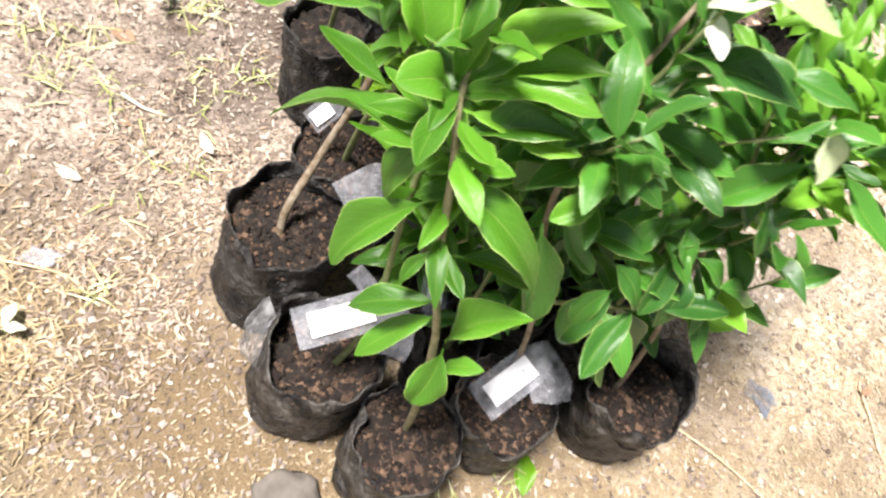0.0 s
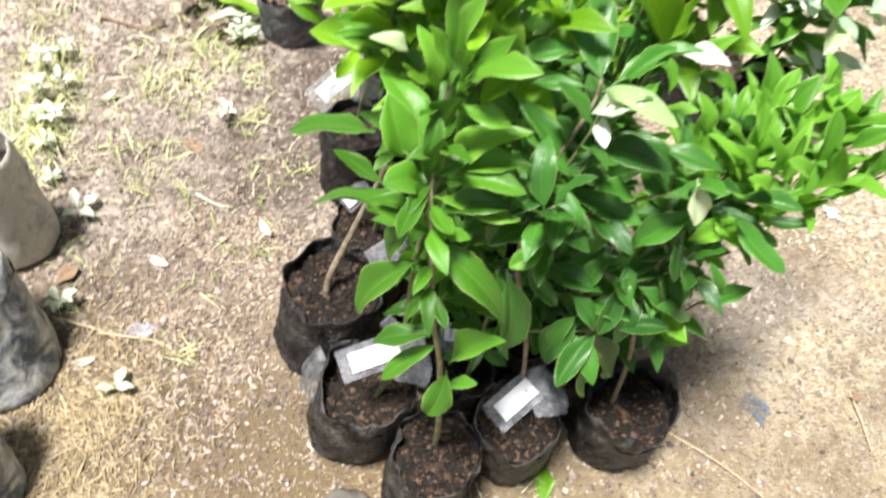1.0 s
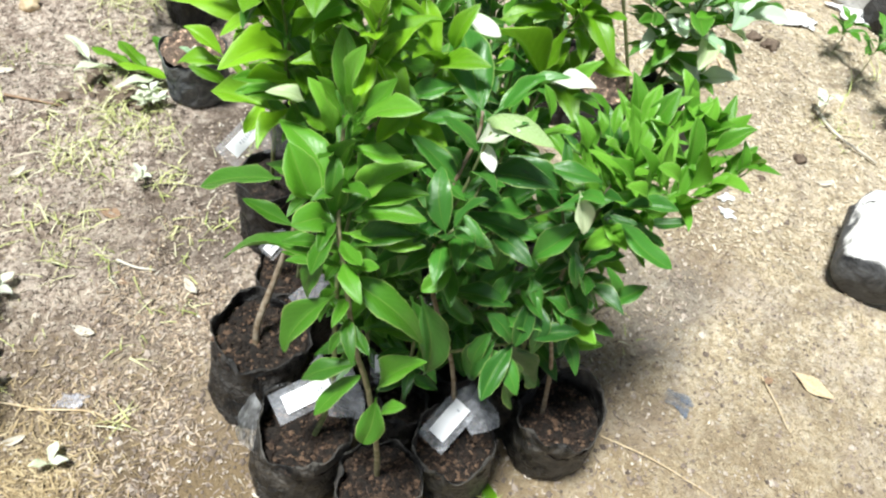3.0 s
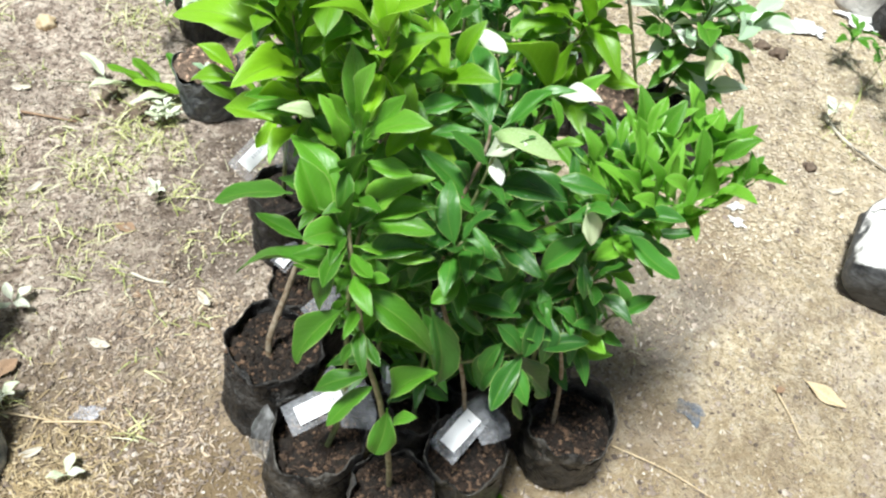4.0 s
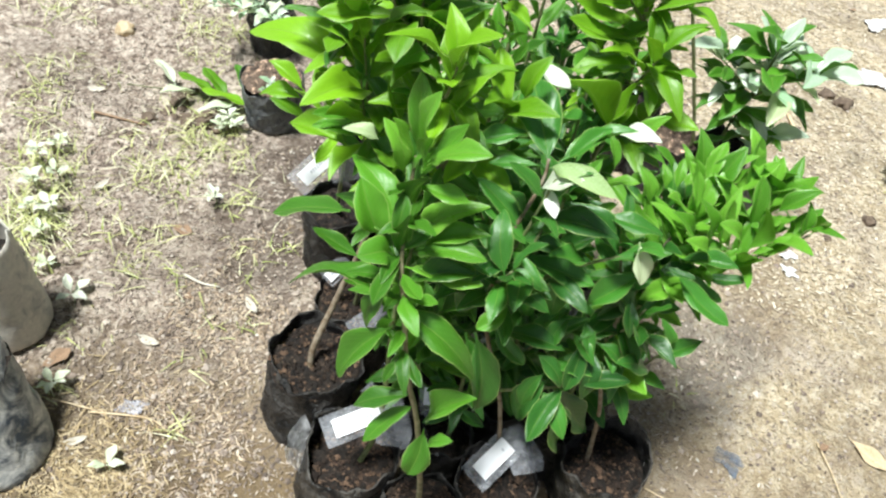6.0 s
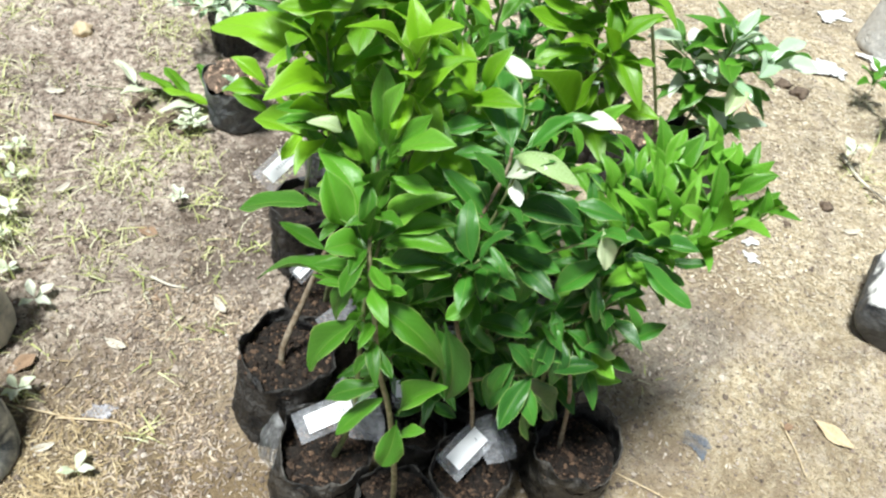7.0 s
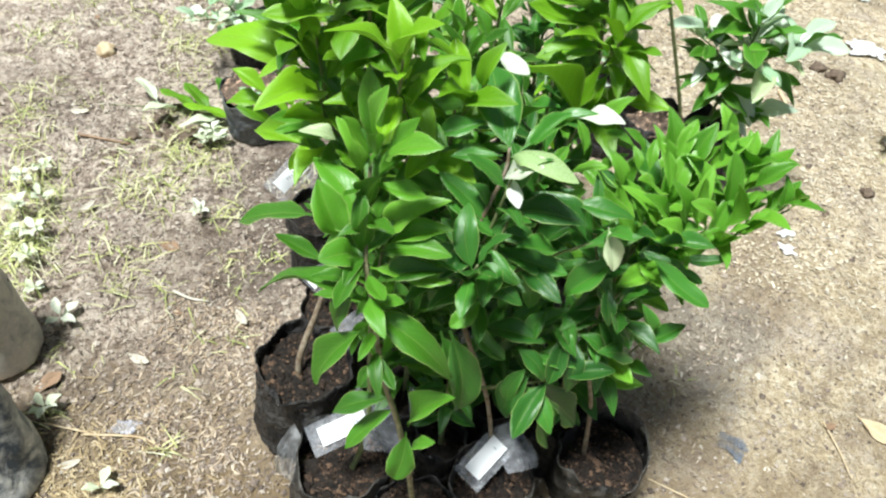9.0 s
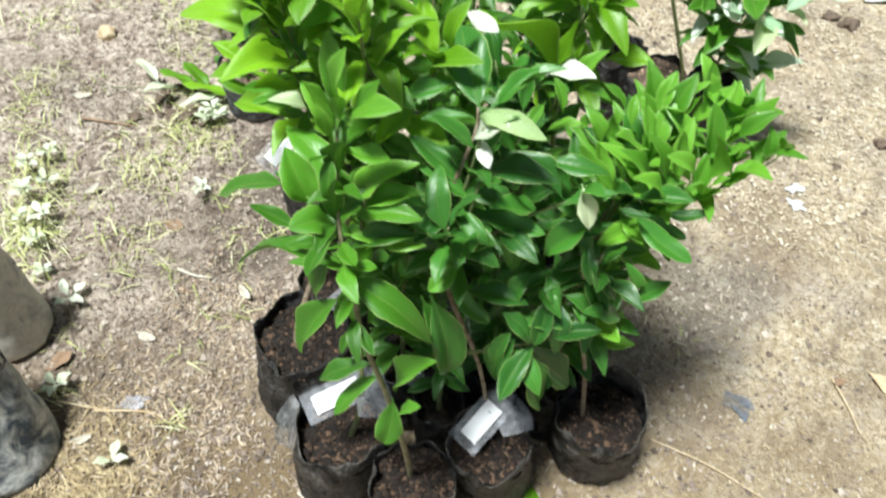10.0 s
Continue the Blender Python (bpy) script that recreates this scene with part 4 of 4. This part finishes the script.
potted("potted_seedling", "shiny broad-leaved seedling in black nursery bag", (0.765, 0.770), dict(h=0.15, soil=0.02), [(-0.02, 0.0, 0.11), (-0.01, 0.01, 0.20), (0.0, 0.0, 0.30), (0.005, 0.0, 0.40)], [], 75,
       (MIXED_LEAVES, 26, 0.5, (0.085, 0.13), (-25, 45)), group="farther pots", stem_r=(0.004, 0.002), dry=True,
       branches=[([(-0.015, 0.0, 0.16), (0.03, -0.02, 0.2), (0.06, -0.03, 0.22)], (MIXED_LEAVES, 12, 0.2, (0.07, 0.10), (-30, 30))), ([(-0.01, 0.01, 0.20), (-0.04, -0.02, 0.26), (-0.06, -0.03, 0.29)], (GREEN, 14, 0.2, (0.07, 0.11), (-30, 40))),
                 ([(0.0, 0.0, 0.28), (0.05, -0.01, 0.34), (0.09, -0.02, 0.37)], (MIXED_LEAVES, 14, 0.3, (0.085, 0.12), (-20, 40))),
                 ([(0.0, 0.0, 0.27), (-0.05, 0.0, 0.32), (-0.09, 0.01, 0.34)], (MIXED_LEAVES, 14, 0.3, (0.08, 0.11), (-20, 40)))])


def lone_bag(at, lean, h, r, seed, label, soil=0.035, film=FILM_GREY, tilt=None, rag=0.010, flare=-0.04, top=0.97, toe=0.10, tear=(0, 0.0), crush=0.6):
    """A filled nursery bag with nothing tall growing in it."""
    thing = tagged(new("nursery_bag"), label=label, category="plant bag", group="grey nursery bags")
    thing.matrix_basis = tilt if tilt is not None else pose(*at, -0.002)
    part("plastic_bag", bag_mesh(seed, r, r * top, h, lean, rag, soil, flare, film, tear, crush, toe=toe), thing)
    v = (h - soil) / h
    part("soil", soil_mesh(seed, r * (1 + (top - 1) * v), h - soil, (lean[0] * v, lean[1] * v)), thing, "dry crumbly soil")
    return thing


lone_bag((-0.438, -0.082), (-0.006, 0.008), 0.21, 0.072, 91, "dusty grey nursery bag of soil with torn rim", soil=0.06, top=0.9, tear=(-75, -0.05))
lone_bag((-0.302, -0.285), (-0.042, 0.048), 0.20, 0.078, 92, "mud-stained grey nursery bag of soil leaning back", film=FILM_MOULD, top=0.80)
lone_bag((-0.225, -0.47), (-0.03, 0.04), 0.19, 0.072, 93, "dusty grey nursery bag standing on husks", film=FILM_MOULD, top=0.85)
lone_bag((1.45, 1.66), (0.01, 0.02), 0.21, 0.085, 94, "pale grey nursery bag standing on bare soil", film=FILM_PALE)
lone_bag(None, (0.0, 0.0), 0.20, 0.070, 95, "nursery bag lying on its side with muddy base", film=FILM_MUD_GLARE, toe=0.13, tilt=Matrix.Translation((1.222, 0.406, 0.067)) @ Matrix.Rotation(radians(-19), 4, "Z") @ Matrix.Rotation(radians(-86), 4, "X") @ Matrix.Diagonal((1.15, 1.0, 1.0, 1.0)))
lone_bag(None, (0.0, 0.0), 0.16, 0.05, 96, "black nursery bag lying on the ground", film=FILM, tilt=Matrix.Translation((1.47, 1.50, 0.045)) @ Matrix.Rotation(radians(-60), 4, "Z") @ Matrix.Rotation(radians(-84), 4, "X"))


# ---- weeds, leaves and scraps on the ground ----
def on_ground(x, y, lift=0.0):
    return Vector((x, y, ground_z(x, y) + lift))


def weed(at, leaves, size, seed, meshes, high=0.03, label="small weed with pale sunlit leaves"):
    rnd = random.Random(seed)
    thing = tagged(new("weed"), label=label, category="weed", group="weeds")
    thing.location = on_ground(*at)
    part("stem", tube("stem", [(0, 0, -0.004), (0.004, 0.002, high * 0.5), (0.0, 0.006, high)], 0.0014, 0.0008, BARK, 7, 5), thing)
    for i in range(leaves):
        p = (0, 0.003, high * (0.5 + 0.5 * (i + 1) / leaves))
        part("leaf", meshes[i % 3], thing, m=leaf_pose(p, 137.5 * i + rnd.uniform(-20, 20), rnd.uniform(5, 35), size * rnd.uniform(0.75, 1.15), rnd.uniform(-15, 15)))
    return thing


for n, (x, y, k, s, h) in enumerate(((-0.366, -0.005, 4, 0.040, 0.028), (-0.288, -0.172, 6, 0.030, 0.03), (-0.247, 0.309, 5, 0.030, 0.03), (-0.329, 0.535, 7, 0.034, 0.04),
                                     (-0.448, 0.041, 6, 0.022, 0.02), (-0.52, 0.16, 6, 0.03, 0.04), (-0.56, 0.24, 5, 0.028, 0.05), (-0.132, -0.268, 3, 0.032, 0.018), (-0.50, 0.10, 5, 0.028, 0.03),
                                     (1.235, 1.00, 5, 0.05, 0.07), (-0.62, 0.33, 5, 0.03, 0.03), (-0.585, 0.20, 7, 0.028, 0.05), (-0.555, 0.14, 6, 0.024, 0.04), (-0.62, 0.27, 7, 0.028, 0.05), (-0.33, 0.505, 8, 0.024, 0.035), (-0.305, 0.525, 7, 0.026, 0.03))):
    weed((x, y), k, s, 200 + n, WEED_LEAVES, h)
for n, (x, y, h) in enumerate(((1.36, 1.18, 0.16), (1.42, 1.05, 0.12), (1.33, 1.32, 0.1))):
    weed((x, y), 10, 0.075, 230 + n, GREEN, h, "leafy green weed beside the pale nursery bag")


def lying_leaf(at, turn, length, mesh, seed, label, name="fallen_leaf", lift=0.006):
    ob = new(name, mesh)
    ob.matrix_basis = Matrix.Translation(on_ground(*at, lift)) @ leaf_pose((0, 0, 0), turn, 4, length, 8)
    return tagged(ob, label=label, category="fallen leaf", group="fallen leaves")


DRY = plain("dry_leaf", (0.52, 0.38, 0.22), (0.66, 0.54, 0.36), 0.7, 60.0, 0.5)
BROWN = plain("brown_leaf", (0.24, 0.15, 0.09), (0.36, 0.24, 0.15), 0.75, 60.0, 0.5)
BLEACHED = plain("bleached_leaf", (0.50, 0.45, 0.36), (0.68, 0.63, 0.54), 0.6, 60.0, 0.4)
dry_mesh = [leaf_mesh(0.34, -0.3, 0.9, 301, 0, DRY), leaf_mesh(0.5, -0.5, 0.8, 302, 0.4, BROWN), leaf_mesh(0.30, -0.7, 1.1, 303, 0.1, BLEACHED)]
fresh_mesh = leaf_mesh(0.42, 0.2, 0.4, 304, 0, LEAF_YELLOW)
lying_leaf((1.06, 0.20), -125, 0.085, dry_mesh[0], 1, "curled tan dry leaf lying on sand")
lying_leaf((-0.225, -0.25), -60, 0.040, dry_mesh[2], 2, "bleached dead leaf lying on soil")
lying_leaf((-0.335, -0.145), -30, 0.055, dry_mesh[1], 3, "broad brown dead leaf beside a bag")
lying_leaf((0.520, -0.140), 190, 0.062, fresh_mesh, 4, "fresh green leaf fallen on the ground")
lying_leaf((-0.69, 0.529), -80, 0.05, dry_mesh[2], 5, "bleached curled leaf lying on soil")
lying_leaf((-0.49, 0.245), -30, 0.04, dry_mesh[2], 6, "bleached curled leaf lying on soil")
lying_leaf((-0.225, -0.03), -100, 0.05, dry_mesh[2], 7, "bleached curled leaf lying on soil")
lying_leaf((-0.085, 0.115), -130, 0.05, dry_mesh[2], 8, "bleached narrow leaf lying on soil")
lying_leaf((1.19, 0.745), -80, 0.045, dry_mesh[2], 9, "bleached chip of leaf on sand")
lying_leaf((-0.30, 0.225), -100, 0.05, dry_mesh[1], 10, "small brown dead leaf on soil")
rnd = random.Random(77)
for n in range(16):
    x, y = (rnd.uniform(-0.85, 0.0), rnd.uniform(-0.35, 0.95)) if n < 11 else (rnd.uniform(0.75, 1.3), rnd.uniform(0.1, 1.9))
    if abs(x + 0.2) < 0.1 and abs(y - 0.57) < 0.1:
        continue
    lying_leaf((x, y), rnd.uniform(0, 360), rnd.uniform(0.012, 0.026), dry_mesh[2 if n % 3 else 1], n, "small scrap of dead leaf on the ground")

# a broken twig with green leaves, and others whitened by glare in their colour
twig = tagged(new("fallen_twig"), label="broken leafy twig lying on bare soil", category="twig")
twig.location = on_ground(-0.345, 0.60, 0.012)
part("stem", tube("stem", [(0.03, 0.01, 0.006), (-0.08, 0.01, 0.0), (-0.26, -0.03, 0.002)], 0.002, 0.001, BARK, 10, 6), twig)
for px, py, az, ln, mesh in ((-0.02, 0.01, 60, 0.08, fresh_mesh), (0.01, 0.0, 150, 0.085, TWIG_LEAVES[0]), (-0.05, 0.01, 85, 0.08, fresh_mesh), (-0.10, 0.0, 140, 0.065, TWIG_LEAVES[1]), (-0.15, 0.0, 60, 0.07, TWIG_LEAVES[2]), (0.03, 0.01, 40, 0.09, GREEN[1]), (0.04, 0.0, 100, 0.09, fresh_mesh)):
    part("leaf", mesh, twig, m=leaf_pose((px, py, 0.012), az, 14, 1.3 * ln, 12))


def stick(points, r, label, name="straw_stalk", material=None):
    at = points[0]
    ob = new(name, tube(name, [Vector((x - at[0], y - at[1], ground_z(x, y) + r + 0.004)) for x, y in points], r, r * 0.7, material or DRY, 8, 6))
    ob.location = (at[0], at[1], 0)
    return tagged(ob, label=label, category="straw", group="straws on the ground")


stick([(0.70, -0.02), (0.80, -0.045), (0.93, -0.10)], 0.0016, "thin straw stalk lying on sand")
stick([(1.00, 0.17), (1.02, 0.12), (1.035, 0.07)], 0.0016, "thin straw stalk lying on sand")
stick([(0.985, 1.16), (1.01, 1.07)], 0.005, "short pale stick lying on sand", "stick")
stick([(1.235, 1.03), (1.27, 0.94), (1.36, 0.86)], 0.005, "pale bent stalk lying on soil", "stick", BLEACHED)
stick([(-0.21, 0.115), (-0.17, 0.108), (-0.135, 0.112)], 0.003, "short pale twig lying on soil", "stick", BLEACHED)
stick([(-0.62, 0.46), (-0.50, 0.47)], 0.003, "short brown twig lying on soil", "stick", BROWN)
stick([(-0.45, 1.02), (-0.36, 0.92), (-0.30, 0.80)], 0.0018, "thin bent stalk on soil")
stick([(-0.21, -0.19), (-0.12, -0.17), (-0.08, -0.18)], 0.002, "thin straw stalk lying on soil")
stick([(-0.28, -0.19), (-0.2, -0.185)], 0.002, "thin straw stalk lying on soil")


def scrap(at, size, seed, material, label, name="plastic_scrap", turn=0.0, high=0.5):
    """A crumpled bit of film lying on the ground."""
    rnd = random.Random(seed)
    n, verts = 9, []
    for i in range(n):
        for j in range(n):
            u, v = 2 * i / (n - 1) - 1, 2 * j / (n - 1) - 1
            d = 1 - 0.28 * (u * u * v * v) + 0.7 * n3(u * 1.5 + seed, v * 1.5) + 0.5 * n3(u * 4, v * 4 + seed)
            z = high * size * (0.35 * abs(n3(u * 2.3, v * 2.3 + seed, 1)) + 0.2 * n3(u * 5 + seed, v * 5, 2) * (1 - max(abs(u), abs(v)) * 0.6)) + 0.004
            verts.append((u * d * size, v * d * size * rnd.uniform(0.94, 1.0) * 0.75, z))
    ob = new(name, mesh_of(name, verts, grid_faces(n, n), material))
    ob.matrix_basis = Matrix.Translation(on_ground(*at, 0.002)) @ Matrix.Rotation(radians(turn), 4, "Z")
    return tagged(ob, label=label, category="scrap", group="scraps on the ground")


CRUMPLED = clear_material("crumpled_clear_film", 0.2, 0.75, (0.62, 0.62, 0.68))
WHITE_FILM = plain("white_film", (0.55, 0.54, 0.52), (0.80, 0.80, 0.80), 0.4, 60.0, 0.9)
BLUE_FILM = clear_material("grey_blue_film", 0.15, 0.75, (0.16, 0.19, 0.24))
scrap((-0.154, -0.159), 0.020, 5, CRUMPLED, "crumpled scrap of clear plastic on soil", turn=20, high=2.6)
scrap((0.84, 0.078), 0.024, 16, BLUE_FILM, "flat scrap of blue-grey plastic pressed into sand", turn=-40, high=0.12)
scrap((0.965, 0.625), 0.016, 7, WHITE_FILM, "bright white scrap on sand", turn=30)
scrap((0.965, 0.578), 0.018, 8, WHITE_FILM, "bright white scrap on sand", turn=-20)
scrap((1.25, 1.45), 0.055, 9, WHITE_FILM, "torn white plastic sheet on soil", turn=-15)
scrap((1.31, 1.80), 0.05, 10, WHITE_FILM, "torn white plastic sheet on soil", turn=40)
scrap((1.43, 1.56), 0.06, 11, WHITE_FILM, "torn white plastic sheet on soil", turn=-30, high=0.9)
scrap((-0.05, -0.43), 0.017, 12, FILM_MID, "black scrap of plastic film on soil", turn=10)


def lump(name, at, size, seed, material, label, flat=0.6, amp=0.55):
    bm = bmesh.new()
    bmesh.ops.create_icosphere(bm, subdivisions=3, radius=1.0)
    for v in bm.verts:
        d = 1 + amp * n3(v.co.x * 1.4 + seed, v.co.y * 1.4, v.co.z * 1.4) + 0.5 * amp * n3(v.co.x * 3.5, v.co.y * 3.5 + seed, v.co.z * 3.5)
        v.co = Vector((v.co.x * size * d, v.co.y * size * d * 0.85, v.co.z * size * d * flat))
    for f in bm.faces:
        f.smooth = True
    me = bpy.data.meshes.new(name)
    bm.to_mesh(me)
    bm.free()
    me.materials.append(material)
    ob = new(name, me)
    ob.location = on_ground(*at, size * flat * 0.45)
    return tagged(ob, label=label, category=name.replace("_", " "))


STONE = plain("grey_stone", (0.11, 0.098, 0.082), (0.18, 0.16, 0.135), 0.85, 30.0, 0.6)
CLOD = plain("dark_clod", (0.10, 0.07, 0.05), (0.20, 0.15, 0.11), 0.95, 50.0, 0.9)
lump("stone", (0.262, -0.315), 0.040, 23, STONE, "flat grey stone beside a nursery bag", 0.35, 0.3)
lump("soil_clod", (1.10, 1.31), 0.021, 4, CLOD, "dark clod of soil")
lump("soil_clod", (1.145, 1.285), 0.024, 5, CLOD, "dark clod of soil")
lump("soil_clod", (1.165, 0.818), 0.016, 6, CLOD, "dark clod of soil on sand")
lump("soil_clod", (1.06, 0.72), 0.010, 7, CLOD, "small dark clod on sand")
lump("nut_shell", (-0.738, 0.775), 0.024, 8, DRY, "pale empty nut shell on soil", 0.7)
rnd = random.Random(5)
for n in range(34):
    x, y = rnd.gauss(-0.44, 0.06), rnd.gauss(0.54, 0.035)
    lump("soil_clod", (x, y), rnd.uniform(0.008, 0.018), 40 + n, CLOD, "clod of turned dark soil")
for n in range(20):
    x, y = rnd.uniform(-0.9, 0.0), rnd.uniform(-0.3, 1.2)
    lump("soil_clod", (x, y), rnd.uniform(0.004, 0.009), 90 + n, CLOD, "small dark crumb of soil")


# ---- grass, husks and crumbs ----
def grass_mesh(spots, seed):
    rnd = random.Random(seed)
    verts, faces = [], []
    for x, y, count, high, spread in spots:
        for _ in range(count):
            bx, by = x + rnd.gauss(0, spread), y + rnd.gauss(0, spread)
            a, h, out = rnd.uniform(0, 6.28), high * rnd.uniform(0.5, 1.2), rnd.uniform(0.4, 1.9)
            w, k = rnd.uniform(0.0009, 0.0028), len(verts)
            sx, sy = -math.sin(a) * w, math.cos(a) * w
            z0 = ground_z(bx, by) - 0.002
            for i in range(5):
                t = i / 4
                px, py, pz = bx + math.cos(a) * out * h * t * t, by + math.sin(a) * out * h * t * t, z0 + h * (t - 0.45 * out * t * t)
                f = 1 - 0.9 * t
                verts += [(px - sx * f, py - sy * f, pz), (px + sx * f, py + sy * f, pz)]
            faces += [(k + 2 * i, k + 2 * i + 1, k + 2 * i + 3, k + 2 * i + 2) for i in range(4)]
    return mesh_of("grass", verts, faces, GRASS)


tufts = [(round(-0.95 + 0.9 * random.Random(900 + i).random(), 3), round(-0.1 + 1.3 * random.Random(950 + i).random(), 3), 18, 0.028, 0.022) for i in range(60)] + [(-0.54, 0.15, 40, 0.06, 0.03), (-0.47, 0.06, 26, 0.045, 0.025), (-0.38, 0.17, 24, 0.035, 0.03), (-0.32, 0.18, 22, 0.035, 0.03), (-0.153, 0.225, 9, 0.035, 0.015), (-0.21, 0.315, 14, 0.045, 0.02),
         (-0.50, 0.43, 26, 0.04, 0.03), (-0.79, 0.59, 30, 0.05, 0.04), (-0.56, 0.86, 34, 0.06, 0.03), (-0.46, 0.9, 30, 0.06, 0.03), (0.50, -0.235, 26, 0.03, 0.03), (0.45, -0.29, 30, 0.04, 0.025), (0.40, -0.32, 26, 0.04, 0.02), (-0.065, -0.18, 12, 0.035, 0.01), (-0.30, 0.08, 14, 0.035, 0.015)]
grass_rows = tufts + [(-0.57, 0.16, 70, 0.06, 0.035), (-0.57, 0.25, 50, 0.05, 0.035), (-0.54, 0.10, 40, 0.05, 0.025), (-0.63, 0.30, 60, 0.06, 0.04), (-0.42, 0.34, 36, 0.045, 0.03), (-0.40, 0.50, 30, 0.05, 0.02), (-0.36, 0.47, 30, 0.05, 0.02), (-0.26, 0.44, 26, 0.04, 0.02), (-0.1, -0.04, 10, 0.03, 0.02), (0.73, 0.165, 14, 0.02, 0.03), (-0.33, 0.45, 24, 0.035, 0.04), (-0.4, 0.36, 34, 0.04, 0.05), (-0.29, -0.17, 14, 0.035, 0.01),
                      (-0.7, 0.4, 40, 0.05, 0.05), (-0.66, 1.05, 40, 0.06, 0.08), (-0.9, 0.8, 40, 0.06, 0.08), (-0.36, 0.55, 20, 0.04, 0.03), (1.3, 0.95, 26, 0.05, 0.05), (1.45, 1.2, 30, 0.06, 0.06)]
tagged(new("grass", grass_mesh(grass_rows, 7)), label="sparse sun-bleached grass tufts on bare soil", category="grass", kind="stuff")

BAGS = [(0.137, -0.062), (0.24, -0.185), (0.357, -0.235), (0.446, -0.152), (0.61, -0.062), (0.04, 0.262), (-0.205, 0.575), (-0.455, -0.045), (-0.313, -0.268), (0.155, 0.075)]


def scatter(count, seed, weight):
    """Places on the ground, thinned by weight(x, y), clear of the bags."""
    rnd, out = random.Random(seed), []
    while len(out) < count:
        y = -0.62 + 3.2 * rnd.random() ** 1.5
        x = rnd.uniform(-0.75, 1.25) + (y - 0.1) * rnd.uniform(-0.45, 0.25)
        if rnd.random() < weight(x, y) and all((x - a) ** 2 + (y - b) ** 2 > 0.0030 for a, b in BAGS):
            out.append((x, y, ground_z(x, y) + rnd.uniform(0.0005, 0.004)))
    return out


def husky(x, y):
    right = max(0.0, min(1.0, (x - 0.45 + 0.25 * n3(x * 3, y * 3)) * 2.4))
    corner = max(0.0, min(1.0, (-0.10 - y + 0.12 * n3(x * 6, y * 6, 2)) * 4.5))
    # fewer husks over the ground spots that carry painted shade
    thinned = max(0.0, 1.0 - ((x - 0.74) / 0.20) ** 2 - ((y - 0.26) / 0.24) ** 2 + 0.9 * n3(x * 8, y * 8, 9))
    thinned = max(thinned, 1.2 - ((x - 0.03) / 0.16) ** 2 - ((y + 0.20) / 0.24) ** 2 + 0.6 * n3(x * 9, y * 9, 3))
    return (1.0 - 0.95 * min(1.0, thinned)) * min(1.0, (max(right, corner) + 0.06) * (0.45 + 1.1 * max(0.0, n3(x * 7, y * 7, 5) + 0.25)))


def earthy(x, y):
    return max(0.08, min(1.0, 0.9 - husky(x, y)))


tagged(new("rice_husk", flakes("rice_husk", scatter(44000, 1, husky), (0.003, 0.009), (0.0012, 0.0028), HUSK, 1, 0.22)), label="loose golden rice husks strewn over the sand", category="rice husk", kind="stuff")
rnd = random.Random(15)
far_spots = []
while len(far_spots) < 12000:
    x, y = rnd.uniform(0.65, 1.75), rnd.uniform(0.45, 2.1)
    if rnd.random() < 0.35 + 1.2 * max(0.0, n3(x * 6, y * 6, 4) + 0.2):
        far_spots.append((x, y, ground_z(x, y) + rnd.uniform(0.001, 0.005)))
tagged(new("rice_husk", flakes("rice_husk", far_spots, (0.006, 0.016), (0.002, 0.005), HUSK_PALE, 15, 0.25)), label="pale husk chips on far sand", category="rice husk", kind="stuff")
tagged(new("litter", flakes("litter", scatter(38000, 2, earthy), (0.004, 0.016), (0.0009, 0.0036), CHIP, 2)), label="brown crumbs and plant litter on soil", category="litter", kind="stuff")
tagged(new("pale_litter", flakes("pale_litter", scatter(4200, 3, lambda x, y: 0.8 if x < 0.1 and y > 0.0 else 0.35), (0.003, 0.012), (0.0016, 0.0055), PALE, 3, 0.3)), label="pale sunlit chips on the ground", category="litter", kind="stuff")
tagged(new("straw", flakes("straw", scatter(900, 4, lambda x, y: 0.1 + 0.9 * husky(x, y)), (0.012, 0.032), (0.0008, 0.0018), HUSK, 4, 0.12)), label="thin broken straw lying on the ground", category="straw", kind="stuff")


tagged(new("soil_crumb", crumbs("soil_crumb", scatter(24000, 6, lambda x, y: 0.25 + 0.75 * earthy(x, y)), (0.0015, 0.0042), CRUMB, 6)), label="dry crumbs of brown soil", category="soil", kind="stuff")


def straw_bed(count, seed):
    rnd = random.Random(seed)
    return [(x, y, ground_z(x, y) + rnd.uniform(0.001, 0.006)) for x, y in ((rnd.gauss(-0.15, 0.07), rnd.gauss(-0.36, 0.10)) for _ in range(count))]


tagged(new("straw", flakes("straw", straw_bed(2200, 8), (0.010, 0.034), (0.0009, 0.0026), STRAW, 8, 0.2)), label="bed of golden straw beside a grey bag", category="straw", kind="stuff")


def trodden(x, y):
    strip = max(0.0, 1.0 - ((x + 0.06) / 0.17) ** 2 - ((y + 0.02) / 0.34) ** 2)
    return strip * max(0.05, min(1.0, 0.5 + 1.6 * n3(x * 9, y * 9, 7)))


tagged(new("straw", flakes("straw", scatter(1700, 9, trodden), (0.007, 0.022), (0.0014, 0.0042), STRAW_TAN, 9, 0.35)), label="trodden straw flakes beside the black pots", category="straw", kind="stuff")
tagged(new("litter", flakes("litter", scatter(1500, 10, trodden), (0.006, 0.018), (0.0012, 0.0036), CHIP, 10, 0.3)), label="dark trodden plant bits among the straw", category="litter", kind="stuff")
